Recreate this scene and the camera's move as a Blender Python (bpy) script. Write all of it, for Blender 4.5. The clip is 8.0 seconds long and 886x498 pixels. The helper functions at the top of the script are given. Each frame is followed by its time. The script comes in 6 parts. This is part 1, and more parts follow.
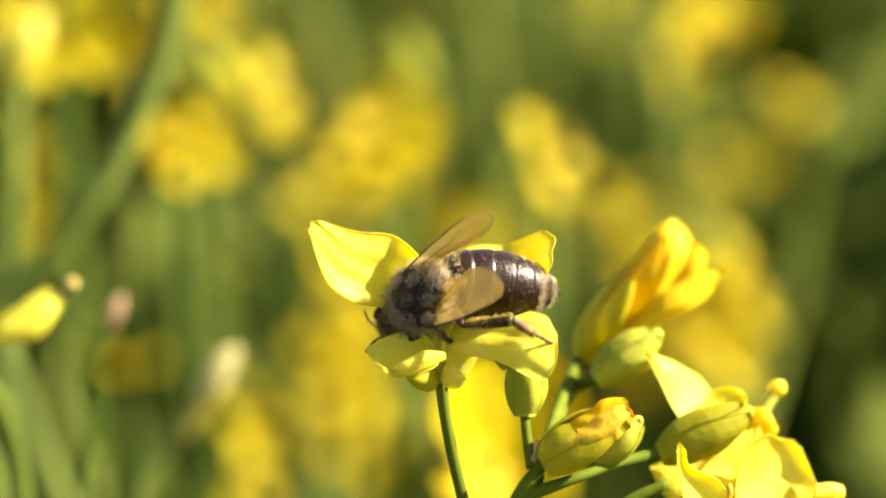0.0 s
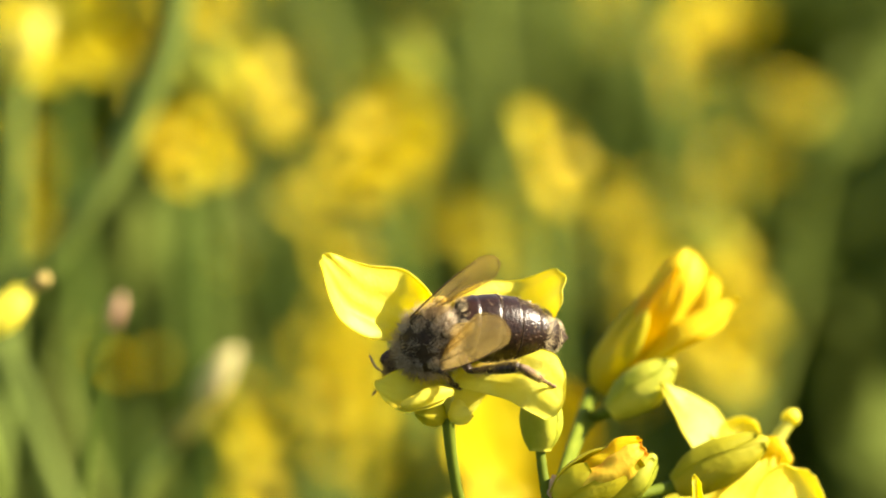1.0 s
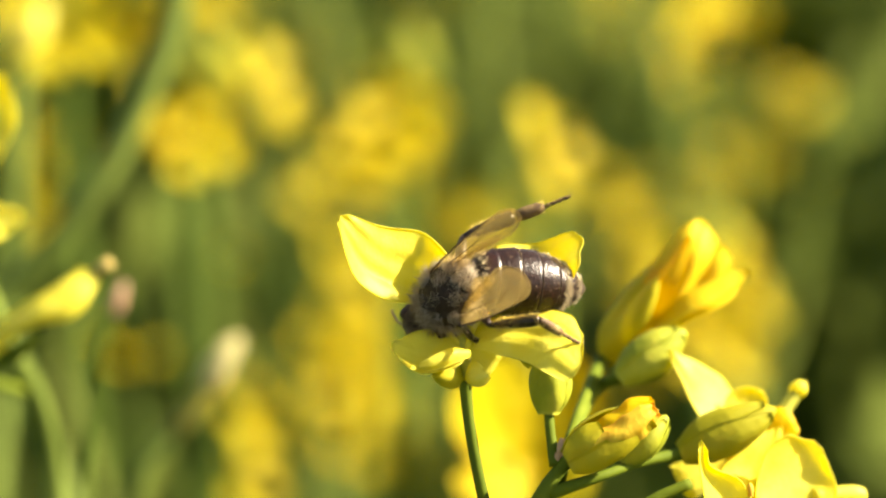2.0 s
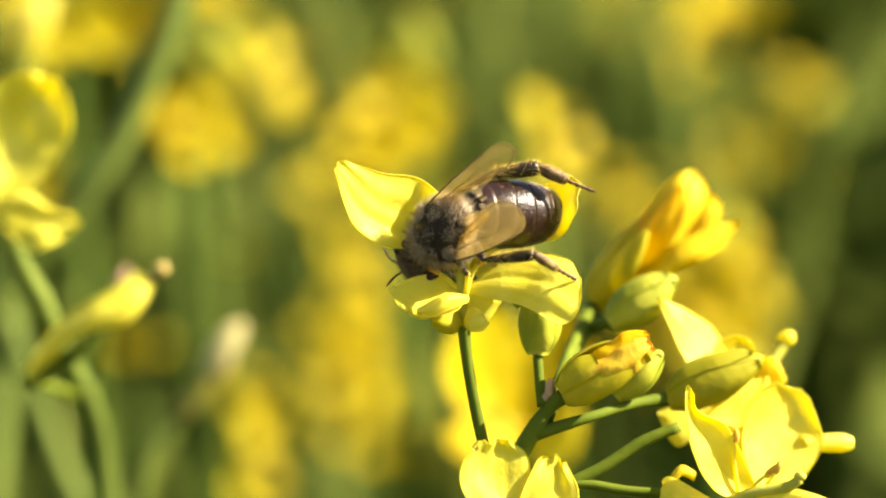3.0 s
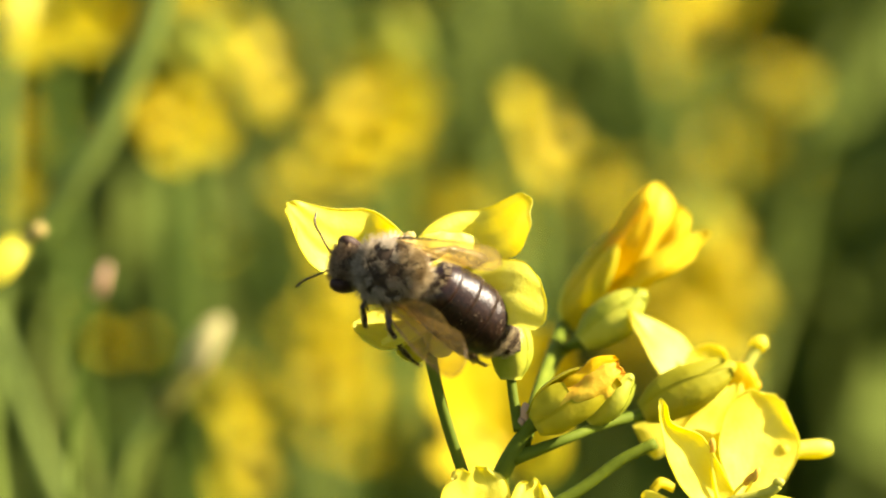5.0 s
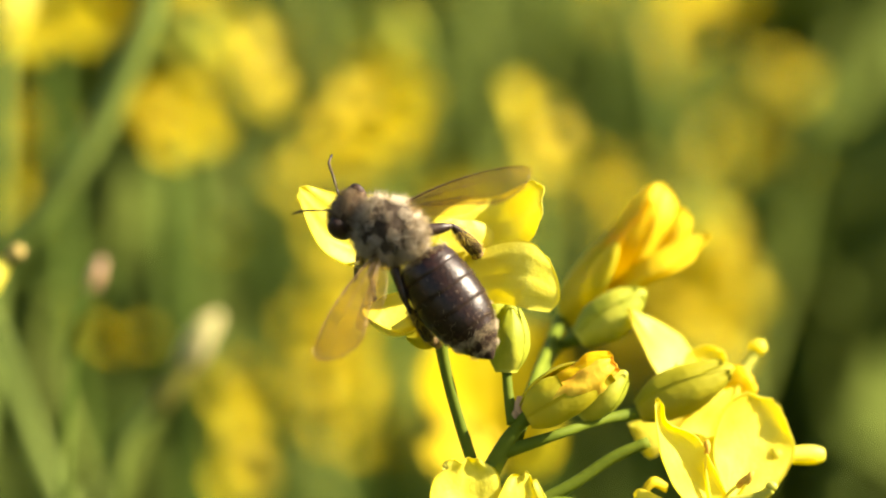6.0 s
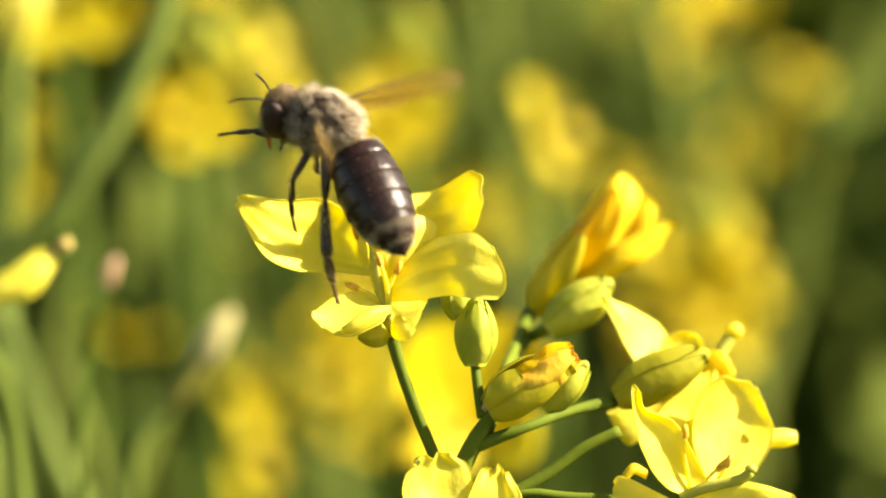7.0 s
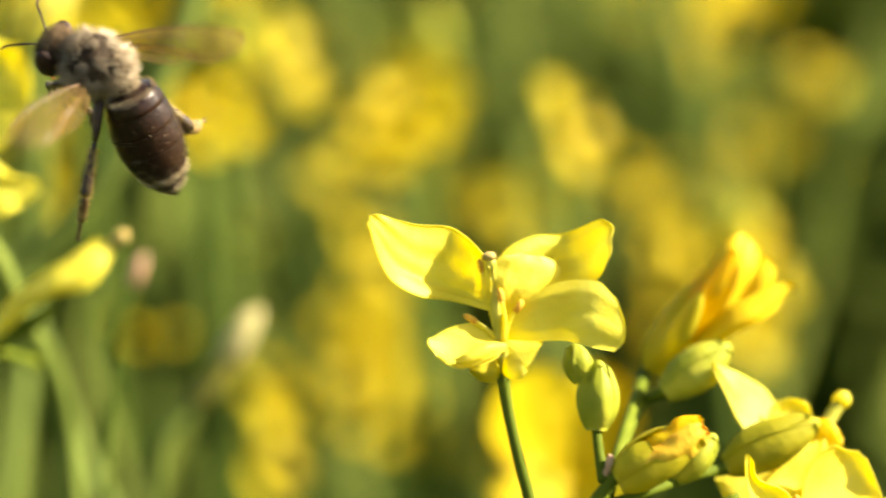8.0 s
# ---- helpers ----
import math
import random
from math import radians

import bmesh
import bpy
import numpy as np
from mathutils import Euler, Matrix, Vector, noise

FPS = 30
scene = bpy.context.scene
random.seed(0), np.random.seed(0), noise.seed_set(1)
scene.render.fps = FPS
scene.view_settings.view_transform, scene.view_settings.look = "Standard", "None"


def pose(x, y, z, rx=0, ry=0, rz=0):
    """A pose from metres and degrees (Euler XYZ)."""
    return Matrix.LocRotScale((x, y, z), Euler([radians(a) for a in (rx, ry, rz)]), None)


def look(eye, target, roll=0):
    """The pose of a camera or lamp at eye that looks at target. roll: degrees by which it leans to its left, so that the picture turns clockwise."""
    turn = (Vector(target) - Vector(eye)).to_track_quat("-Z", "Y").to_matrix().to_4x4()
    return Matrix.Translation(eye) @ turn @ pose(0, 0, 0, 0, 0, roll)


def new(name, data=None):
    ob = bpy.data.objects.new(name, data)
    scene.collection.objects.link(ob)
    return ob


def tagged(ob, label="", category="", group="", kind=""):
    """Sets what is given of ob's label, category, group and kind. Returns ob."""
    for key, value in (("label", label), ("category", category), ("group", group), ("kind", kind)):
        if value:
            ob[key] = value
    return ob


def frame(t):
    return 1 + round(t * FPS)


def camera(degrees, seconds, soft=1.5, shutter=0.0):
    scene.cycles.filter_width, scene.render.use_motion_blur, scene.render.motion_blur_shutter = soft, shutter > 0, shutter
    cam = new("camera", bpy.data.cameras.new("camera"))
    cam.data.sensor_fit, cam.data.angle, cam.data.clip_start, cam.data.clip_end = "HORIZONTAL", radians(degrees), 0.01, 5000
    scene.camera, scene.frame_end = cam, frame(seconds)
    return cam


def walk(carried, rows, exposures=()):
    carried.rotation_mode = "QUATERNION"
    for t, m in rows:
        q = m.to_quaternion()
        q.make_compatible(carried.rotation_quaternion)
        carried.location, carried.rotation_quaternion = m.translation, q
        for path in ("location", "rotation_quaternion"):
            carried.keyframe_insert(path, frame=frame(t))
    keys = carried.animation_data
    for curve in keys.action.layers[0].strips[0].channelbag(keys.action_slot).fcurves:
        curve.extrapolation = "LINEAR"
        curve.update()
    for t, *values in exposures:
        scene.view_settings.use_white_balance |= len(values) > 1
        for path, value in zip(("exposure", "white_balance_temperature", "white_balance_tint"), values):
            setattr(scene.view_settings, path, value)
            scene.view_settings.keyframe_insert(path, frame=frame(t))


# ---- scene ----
cam = camera(14, 8.0, soft=2.0, shutter=0.5)
cam.data.dof.use_dof = True
cam.data.dof.focus_distance = 0.2535
cam.data.dof.aperture_fstop = 17.5
walk(cam, [
    (0.00, pose(0.00000, 0.00000, 1.15000, 75.00, -0.00, 0.00)),
    (0.50, pose(0.00000, 0.00000, 1.15000, 75.00, -0.00, 0.00)),
    (1.00, pose(0.00000, 0.00000, 1.15000, 75.00, -0.00, 0.02)),
    (1.50, pose(0.00000, 0.00000, 1.14970, 74.98, -0.00, 0.03)),
    (2.25, pose(0.00000, 0.00000, 1.14874, 74.97, -0.00, 0.07)),
    (3.00, pose(0.00000, 0.00000, 1.14780, 74.96, -0.00, 0.11)),
    (3.50, pose(0.00000, 0.00000, 1.14760, 74.94, -0.00, 0.13)),
    (4.00, pose(0.00050, 0.00000, 1.14760, 74.94, -0.00, 0.12)),
    (4.75, pose(0.00100, 0.00000, 1.14761, 74.93, -0.00, 0.03)),
    (5.50, pose(0.00150, 0.00000, 1.14760, 74.91, -0.00, -0.04)),
    (6.00, pose(0.00200, 0.00000, 1.14750, 74.86, -0.00, 0.07)),
    (6.50, pose(0.00240, 0.00000, 1.14700, 74.87, -0.00, 0.28)),
    (7.00, pose(0.00180, 0.00000, 1.14700, 74.91, -0.00, 0.27)),
    (7.50, pose(0.00100, 0.00000, 1.14700, 74.88, -0.00, 0.24)),
    (8.00, pose(0.00000, 0.00000, 1.14700, 74.88, -0.00, 0.39))])

# ---- world, sun, exposure ----
SUN = Vector((0.80, 0.10, 0.60)).normalized()      # towards the sun
world = bpy.data.worlds.new("sky")
scene.world = world
world.use_nodes = True
_n, _l = world.node_tree.nodes, world.node_tree.links
_sky = _n.new("ShaderNodeTexSky")
_sky.sky_type, _sky.sun_disc = "NISHITA", False
_sky.sun_elevation = math.asin(SUN.z)
_sky.sun_rotation = math.atan2(SUN.x, SUN.y)
_n["Background"].inputs["Strength"].default_value = 0.056
_l.new(_sky.outputs[0], _n["Background"].inputs[0])
sun = new("sun", bpy.data.lights.new("sun", "SUN"))
sun.data.energy, sun.data.angle, sun.data.color = 4.6, radians(0.53), (1.0, 0.95, 0.84)
sun.matrix_world = look((0, 0, 3), Vector((0, 0, 3)) - SUN)
scene.view_settings.exposure = 1.97
scene.view_settings.use_white_balance = True
scene.view_settings.white_balance_temperature = 7750
scene.view_settings.white_balance_tint = 11


# ---- materials ----
def mat(name):
    m = bpy.data.materials.new(name)
    m.use_nodes = True
    n, l = m.node_tree.nodes, m.node_tree.links
    return m, n, l, n["Principled BSDF"]


def ramp(n, l, src, stops):
    r = n.new("ShaderNodeValToRGB")
    while len(r.color_ramp.elements) < len(stops):
        r.color_ramp.elements.new(0.5)
    for e, (p, c) in zip(r.color_ramp.elements, stops):
        e.position, e.color = p, (*c, 1)
    l.new(src, r.inputs[0])
    return r.outputs[0]


def noise_tex(n, l, scale, detail=4.0, stretch=None):
    t = n.new("ShaderNodeTexNoise")
    t.inputs["Scale"].default_value, t.inputs["Detail"].default_value = scale, detail
    c = n.new("ShaderNodeTexCoord")
    if stretch:
        mp = n.new("ShaderNodeMapping")
        mp.inputs["Scale"].default_value = stretch
        l.new(c.outputs["Object"], mp.inputs[0])
        l.new(mp.outputs[0], t.inputs[0])
    else:
        l.new(c.outputs["Object"], t.inputs[0])
    return t.outputs["Fac"]


def bump(n, l, bsdf, src, dist, strength=0.6):
    b = n.new("ShaderNodeBump")
    b.inputs["Distance"].default_value, b.inputs["Strength"].default_value = dist, strength
    l.new(src, b.inputs["Height"])
    l.new(b.outputs[0], bsdf.inputs["Normal"])
    return b.outputs[0]


def leafy(name, stops, rough, trans, scale, trans_tint=None, spec=0.35, fine=None, vary=0.0):
    """Thin living tissue: diffuse and gloss, with part of the light passing through."""
    m, n, l, p = mat(name)
    f = noise_tex(n, l, scale)
    col = ramp(n, l, f, stops)
    if vary:
        oi = n.new("ShaderNodeObjectInfo")
        hs = n.new("ShaderNodeHueSaturation")
        mr = n.new("ShaderNodeMapRange")
        mr.inputs["To Min"].default_value, mr.inputs["To Max"].default_value = 1 - vary, 1 + vary * 0.3
        l.new(oi.outputs["Random"], mr.inputs[0])
        l.new(mr.outputs[0], hs.inputs["Value"])
        l.new(col, hs.inputs["Color"])
        col = hs.outputs[0]
    l.new(col, p.inputs["Base Color"])
    p.inputs["Roughness"].default_value = rough
    p.inputs["Specular IOR Level"].default_value = spec
    nrm = bump(n, l, p, noise_tex(n, l, fine or scale * 6, 5.0), 0.0001, 0.5)
    t = n.new("ShaderNodeBsdfTranslucent")
    l.new(nrm, t.inputs["Normal"])
    if trans_tint:
        mx = n.new("ShaderNodeMix")
        mx.data_type, mx.blend_type = "RGBA", "MULTIPLY"
        mx.inputs["Factor"].default_value = 1
        l.new(col, mx.inputs["A"])
        mx.inputs["B"].default_value = (*trans_tint, 1)
        l.new(mx.outputs["Result"], t.inputs["Color"])
    else:
        l.new(col, t.inputs["Color"])
    mix = n.new("ShaderNodeMixShader")
    mix.inputs[0].default_value = trans
    l.new(p.outputs[0], mix.inputs[1])
    l.new(t.outputs[0], mix.inputs[2])
    l.new(mix.outputs[0], n["Material Output"].inputs[0])
    return m


PETAL = leafy("petal", [(0.25, (0.88, 0.79, 0.065)), (0.5, (0.92, 0.86, 0.115)), (0.75, (0.95, 0.91, 0.19))], 0.5, 0.5, 300, (1, 0.95, 0.5), 0.3, 2500)
PETAL_DEEP = leafy("petal_deep", [(0.3, (0.90, 0.63, 0.014)), (0.6, (0.92, 0.74, 0.024)), (0.8, (0.94, 0.84, 0.045))], 0.5, 0.6, 260, (1, 0.94, 0.5), 0.3, 2500)
PETAL_ORANGE = leafy("petal_orange", [(0.3, (0.88, 0.46, 0.035)), (0.5, (0.92, 0.60, 0.045)), (0.7, (0.94, 0.73, 0.06))], 0.65, 0.35, 420, None, 0.3, 3000)
PETAL_WARM = leafy("petal_warm", [(0.3, (0.90, 0.69, 0.025)), (0.55, (0.92, 0.77, 0.04)), (0.8, (0.94, 0.85, 0.08))], 0.55, 0.5, 260, (1, 0.93, 0.45), 0.3, 2500)
PETAL_PALE = leafy("petal_pale", [(0.3, (0.88, 0.77, 0.08)), (0.7, (0.94, 0.87, 0.20))], 0.5, 0.35, 300, None, 0.3, 2500)
SEPAL = leafy("sepal", [(0.3, (0.44, 0.42, 0.020)), (0.55, (0.60, 0.53, 0.028)), (0.75, (0.78, 0.60, 0.05))], 0.6, 0.4, 130, (1, 1, 0.5), 0.25, 1800)
SEPAL_OLIVE = leafy("sepal_olive", [(0.3, (0.33, 0.33, 0.018)), (0.55, (0.46, 0.42, 0.024)), (0.75, (0.60, 0.46, 0.045))], 0.6, 0.35, 130, (1, 1, 0.5), 0.2, 1800)
SEPAL_YELLOW = leafy("sepal_yellow", [(0.3, (0.46, 0.46, 0.025)), (0.5, (0.70, 0.61, 0.035)), (0.7, (0.88, 0.72, 0.045))], 0.6, 0.5, 140, None, 0.25, 1800)
BUD_GREEN = leafy("bud_green", [(0.3, (0.21, 0.25, 0.016)), (0.5, (0.33, 0.36, 0.026)), (0.68, (0.62, 0.57, 0.07))], 0.6, 0.16, 170, (1, 1, 0.5), 0.25, 1800)
STEM = leafy("stem", [(0.3, (0.075, 0.115, 0.009)), (0.6, (0.125, 0.165, 0.014)), (0.8, (0.20, 0.24, 0.025))], 0.7, 0.1, 160, (1, 1, 0.5), 0.1, 1400)
FIELD_STEM = leafy("field_stem", [(0.3, (0.06, 0.10, 0.014)), (0.7, (0.11, 0.165, 0.028))], 0.7, 0.12, 60, None, 0.05, 700, 0.3)
STALK_FAR = leafy("stalk_far", [(0.3, (0.12, 0.16, 0.022)), (0.7, (0.20, 0.24, 0.045))], 0.6, 0.12, 60, None, 0.12, 700)
STALK = leafy("stalk", [(0.3, (0.12, 0.17, 0.03)), (0.7, (0.20, 0.26, 0.052))], 0.6, 0.12, 60, None, 0.12, 700)
LEAF = leafy("leaf", [(0.3, (0.066, 0.094, 0.015)), (0.7, (0.124, 0.158, 0.030))], 0.7, 0.25, 50, (1, 1, 0.4), 0.04, 500, 0.3)
FIELD_PETAL = leafy("field_petal", [(0.3, (0.82, 0.64, 0.014)), (0.7, (0.89, 0.79, 0.026))], 0.55, 0.5, 120, (1, 0.93, 0.5), 0.3, 1200, 0.28)
WITHER = leafy("withered_pale", [(0.3, (0.54, 0.46, 0.18)), (0.7, (0.76, 0.68, 0.32))], 0.6, 0.25, 300, None, 0.3, 1500)
SEPAL_DULL = leafy("sepal_dull", [(0.3, (0.26, 0.24, 0.035)), (0.7, (0.40, 0.36, 0.07))], 0.6, 0.25, 300, None, 0.2, 1500)
PINK = leafy("withered", [(0.3, (0.55, 0.30, 0.16)), (0.7, (0.75, 0.52, 0.33))], 0.6, 0.2, 300, None, 0.3, 1500)


def solid(name, stops, rough, scale, dist=0.00003, spec=0.4, coat=0.0, metal=0.0, fine=None):
    m, n, l, p = mat(name)
    l.new(ramp(n, l, noise_tex(n, l, scale), stops), p.inputs["Base Color"])
    p.inputs["Roughness"].default_value = rough
    p.inputs["Specular IOR Level"].default_value = spec
    p.inputs["Coat Weight"].default_value = coat
    p.inputs["Coat Roughness"].default_value = 0.2
    bump(n, l, p, noise_tex(n, l, fine or scale * 5), dist, 0.5)
    return m


def fur(name, stops, scale, trans=0.5):
    m, n, l, p = mat(name)
    col = ramp(n, l, noise_tex(n, l, scale), stops)
    l.new(col, p.inputs["Base Color"])
    p.inputs["Roughness"].default_value = 1.0
    p.inputs["Specular IOR Level"].default_value = 0.05
    t = n.new("ShaderNodeBsdfTranslucent")
    l.new(col, t.inputs["Color"])
    mix = n.new("ShaderNodeMixShader")
    mix.inputs[0].default_value = trans
    l.new(p.outputs[0], mix.inputs[1])
    l.new(t.outputs[0], mix.inputs[2])
    l.new(mix.outputs[0], n["Material Output"].inputs[0])
    return m


ANTHER = solid("anther", [(0.3, (0.60, 0.27, 0.02)), (0.7, (0.80, 0.48, 0.05))], 0.8, 2500)
TAN = solid("stigma", [(0.3, (0.36, 0.26, 0.06)), (0.7, (0.50, 0.37, 0.11))], 0.7, 1500)
PISTIL = leafy("pistil", [(0.3, (0.46, 0.46, 0.05)), (0.7, (0.68, 0.64, 0.12))], 0.45, 0.3, 400)
CHITIN = solid("chitin", [(0.35, (0.010, 0.005, 0.003)), (0.57, (0.024, 0.010, 0.006)), (0.67, (0.03, 0.013, 0.007)), (0.73, (0.26, 0.20, 0.13))], 0.30, 4200, 0.00009, 0.26, 0.06, 0, 5200)
CHITIN_RED = solid("chitin_red", [(0.35, (0.012, 0.005, 0.003)), (0.65, (0.028, 0.010, 0.006)), (0.72, (0.042, 0.016, 0.009)), (0.80, (0.25, 0.18, 0.12))], 0.32, 2300, 0.00007, 0.3, 0.1, 0, 4500)
HIDE = solid("thorax_hide", [(0.3, (0.022, 0.014, 0.008)), (0.7, (0.055, 0.036, 0.021))], 0.75, 1500, 0.00004, 0.15)
HIDE_TAN = solid("thorax_tan", [(0.3, (0.026, 0.017, 0.010)), (0.7, (0.075, 0.054, 0.034))], 0.8, 1500, 0.00004, 0.1)
HIDE_BROWN = solid("head_hide", [(0.3, (0.025, 0.015, 0.009)), (0.7, (0.07, 0.043, 0.024))], 0.75, 1500, 0.00004, 0.15)
RIM = solid("ring_rim", [(0.3, (0.015, 0.009, 0.006)), (0.7, (0.06, 0.04, 0.025))], 0.85, 1500, 0.00003, 0.08)
LEG = solid("leg", [(0.35, (0.012, 0.006, 0.004)), (0.65, (0.038, 0.018, 0.009)), (0.85, (0.12, 0.065, 0.028))], 0.4, 1500)
VEIN = solid("vein", [(0.35, (0.07, 0.035, 0.014)), (0.65, (0.17, 0.095, 0.04))], 0.4, 1500)
POLLEN_LEG = solid("pollen_leg", [(0.35, (0.07, 0.036, 0.014)), (0.55, (0.17, 0.10, 0.038)), (0.72, (0.38, 0.27, 0.10))], 0.65, 1100)
EYE = solid("eye", [(0.3, (0.018, 0.008, 0.005)), (0.7, (0.05, 0.024, 0.015))], 0.6, 600, 0.00002, 0.25, 0.0, 0, 9000)
FUR = fur("fur", [(0.30, (0.30, 0.235, 0.16)), (0.5, (0.54, 0.455, 0.33)), (0.7, (0.78, 0.69, 0.53))], 1300)
FUR_BROWN = fur("fur_brown", [(0.3, (0.22, 0.15, 0.085)), (0.7, (0.50, 0.38, 0.24))], 1200)
FUR_GREY = fur("fur_grey", [(0.3, (0.34, 0.28, 0.20)), (0.7, (0.70, 0.62, 0.49))], 900)
FUR_PALE = fur("fur_pale", [(0.3, (0.64, 0.54, 0.36)), (0.7, (0.84, 0.75, 0.55))], 700)
POLLEN = fur("pollen", [(0.3, (0.62, 0.46, 0.10)), (0.7, (0.85, 0.72, 0.26))], 900)
TONGUE = solid("tongue", [(0.3, (0.35, 0.06, 0.02)), (0.7, (0.55, 0.14, 0.05))], 0.35, 900)
# soil brown mixed with dark green that stands for shaded crop leaves
SHADED_SOIL = solid("soil", [(0.3, (0.03, 0.026, 0.012)), (0.5, (0.03, 0.04, 0.01)), (0.7, (0.04, 0.06, 0.014))], 0.95, 6, 0.02, 0.03, 0, 0, 40)


def wing_material():
    m, n, l, p = mat("wing_membrane")
    l.new(ramp(n, l, noise_tex(n, l, 700), [(0.3, (0.20, 0.13, 0.048)), (0.7, (0.40, 0.29, 0.12))]), p.inputs["Base Color"])
    p.inputs["Roughness"].default_value = 0.25
    p.inputs["Specular IOR Level"].default_value = 0.6
    bump(n, l, p, noise_tex(n, l, 900, 6.0), 0.00012, 0.7)
    t = n.new("ShaderNodeBsdfTransparent")
    t.inputs[0].default_value = (0.96, 0.90, 0.74, 1)
    tl = n.new("ShaderNodeBsdfTranslucent")
    tl.inputs[0].default_value = (0.62, 0.48, 0.20, 1)
    y = n.new("ShaderNodeMixShader")
    y.inputs[0].default_value = 0.5
    l.new(p.outputs[0], y.inputs[1])
    l.new(tl.outputs[0], y.inputs[2])
    x = n.new("ShaderNodeMixShader")
    patchy = n.new("ShaderNodeMapRange")
    patchy.inputs["From Min"].default_value, patchy.inputs["From Max"].default_value = 0.35, 0.68
    patchy.inputs["To Min"].default_value, patchy.inputs["To Max"].default_value = 0.13, 0.27
    l.new(noise_tex(n, l, 420), patchy.inputs[0])
    l.new(patchy.outputs[0], x.inputs[0])
    l.new(t.outputs[0], x.inputs[1])
    l.new(y.outputs[0], x.inputs[2])
    l.new(x.outputs[0], n["Material Output"].inputs[0])
    return m


WING = wing_material()

# ---- shapes ----
U = 0.00004                                         # unit of the plant's drawing: 0.04 mm
MM = 0.001


def link(name, bm, material, parent=None, label="", smooth=True):
    me = bpy.data.meshes.new(name)
    bm.normal_update()
    bm.to_mesh(me)
    bm.free()
    for x in (material if isinstance(material, (list, tuple)) else [material]):
        me.materials.append(x)
    if smooth:
        me.polygons.foreach_set("use_smooth", [True] * len(me.polygons))
    ob = new(name, me)
    ob.parent = parent
    if label:
        tagged(ob, label)
    return ob


def part(name, bm, material, parent, label="", smooth=True):
    return link(name, bm, material, parent, label, smooth)


def spline(pts, n):
    """n + 1 points along a smooth line through pts (Vectors or tuples of numbers)."""
    p = [Vector(v) for v in pts]
    if len(p) == 2:
        return [p[0].lerp(p[1], i / n) for i in range(n + 1)]
    t = [0.0]
    for a, b in zip(p, p[1:]):
        t.append(t[-1] + max((b - a).length, 1e-9) ** 0.7)

    def slope(i):
        a, b = max(i - 1, 0), min(i + 1, len(p) - 1)
        return (p[b] - p[a]) / (t[b] - t[a])
    out = []
    for i in range(n + 1):
        s = i / n * (len(p) - 1)
        k = min(int(s), len(p) - 2)
        f, h = s - k, t[k + 1] - t[k]
        out.append(p[k] * (2 * f ** 3 - 3 * f * f + 1) + slope(k) * (h * (f ** 3 - 2 * f * f + f))
                   + p[k + 1] * (3 * f * f - 2 * f ** 3) + slope(k + 1) * (h * (f ** 3 - f * f)))
    return out


def tube(bm, pts, radii, n=12, seg=10, slot=0, cap=True):
    c = spline(pts, n)
    r = [v.x for v in spline([(x, 0, 0) for x in radii], n)]
    rings, side = [], None
    for i, p in enumerate(c):
        d = (c[min(i + 1, n)] - c[max(i - 1, 0)]).normalized()
        if side is None:
            side = d.orthogonal().normalized()
        side = (side - d * side.dot(d)).normalized()
        up = d.cross(side)
        rings.append([bm.verts.new(p + (side * math.cos(a) + up * math.sin(a)) * max(r[i], 1e-6))
                      for a in (2 * math.pi * j / seg for j in range(seg))])
    for a, b in zip(rings, rings[1:]):
        for j in range(seg):
            bm.faces.new((a[j], a[(j + 1) % seg], b[(j + 1) % seg], b[j])).material_index = slot
    if cap:
        bm.faces.new(rings[0][::-1]).material_index = slot
        bm.faces.new(rings[-1]).material_index = slot
    return bm


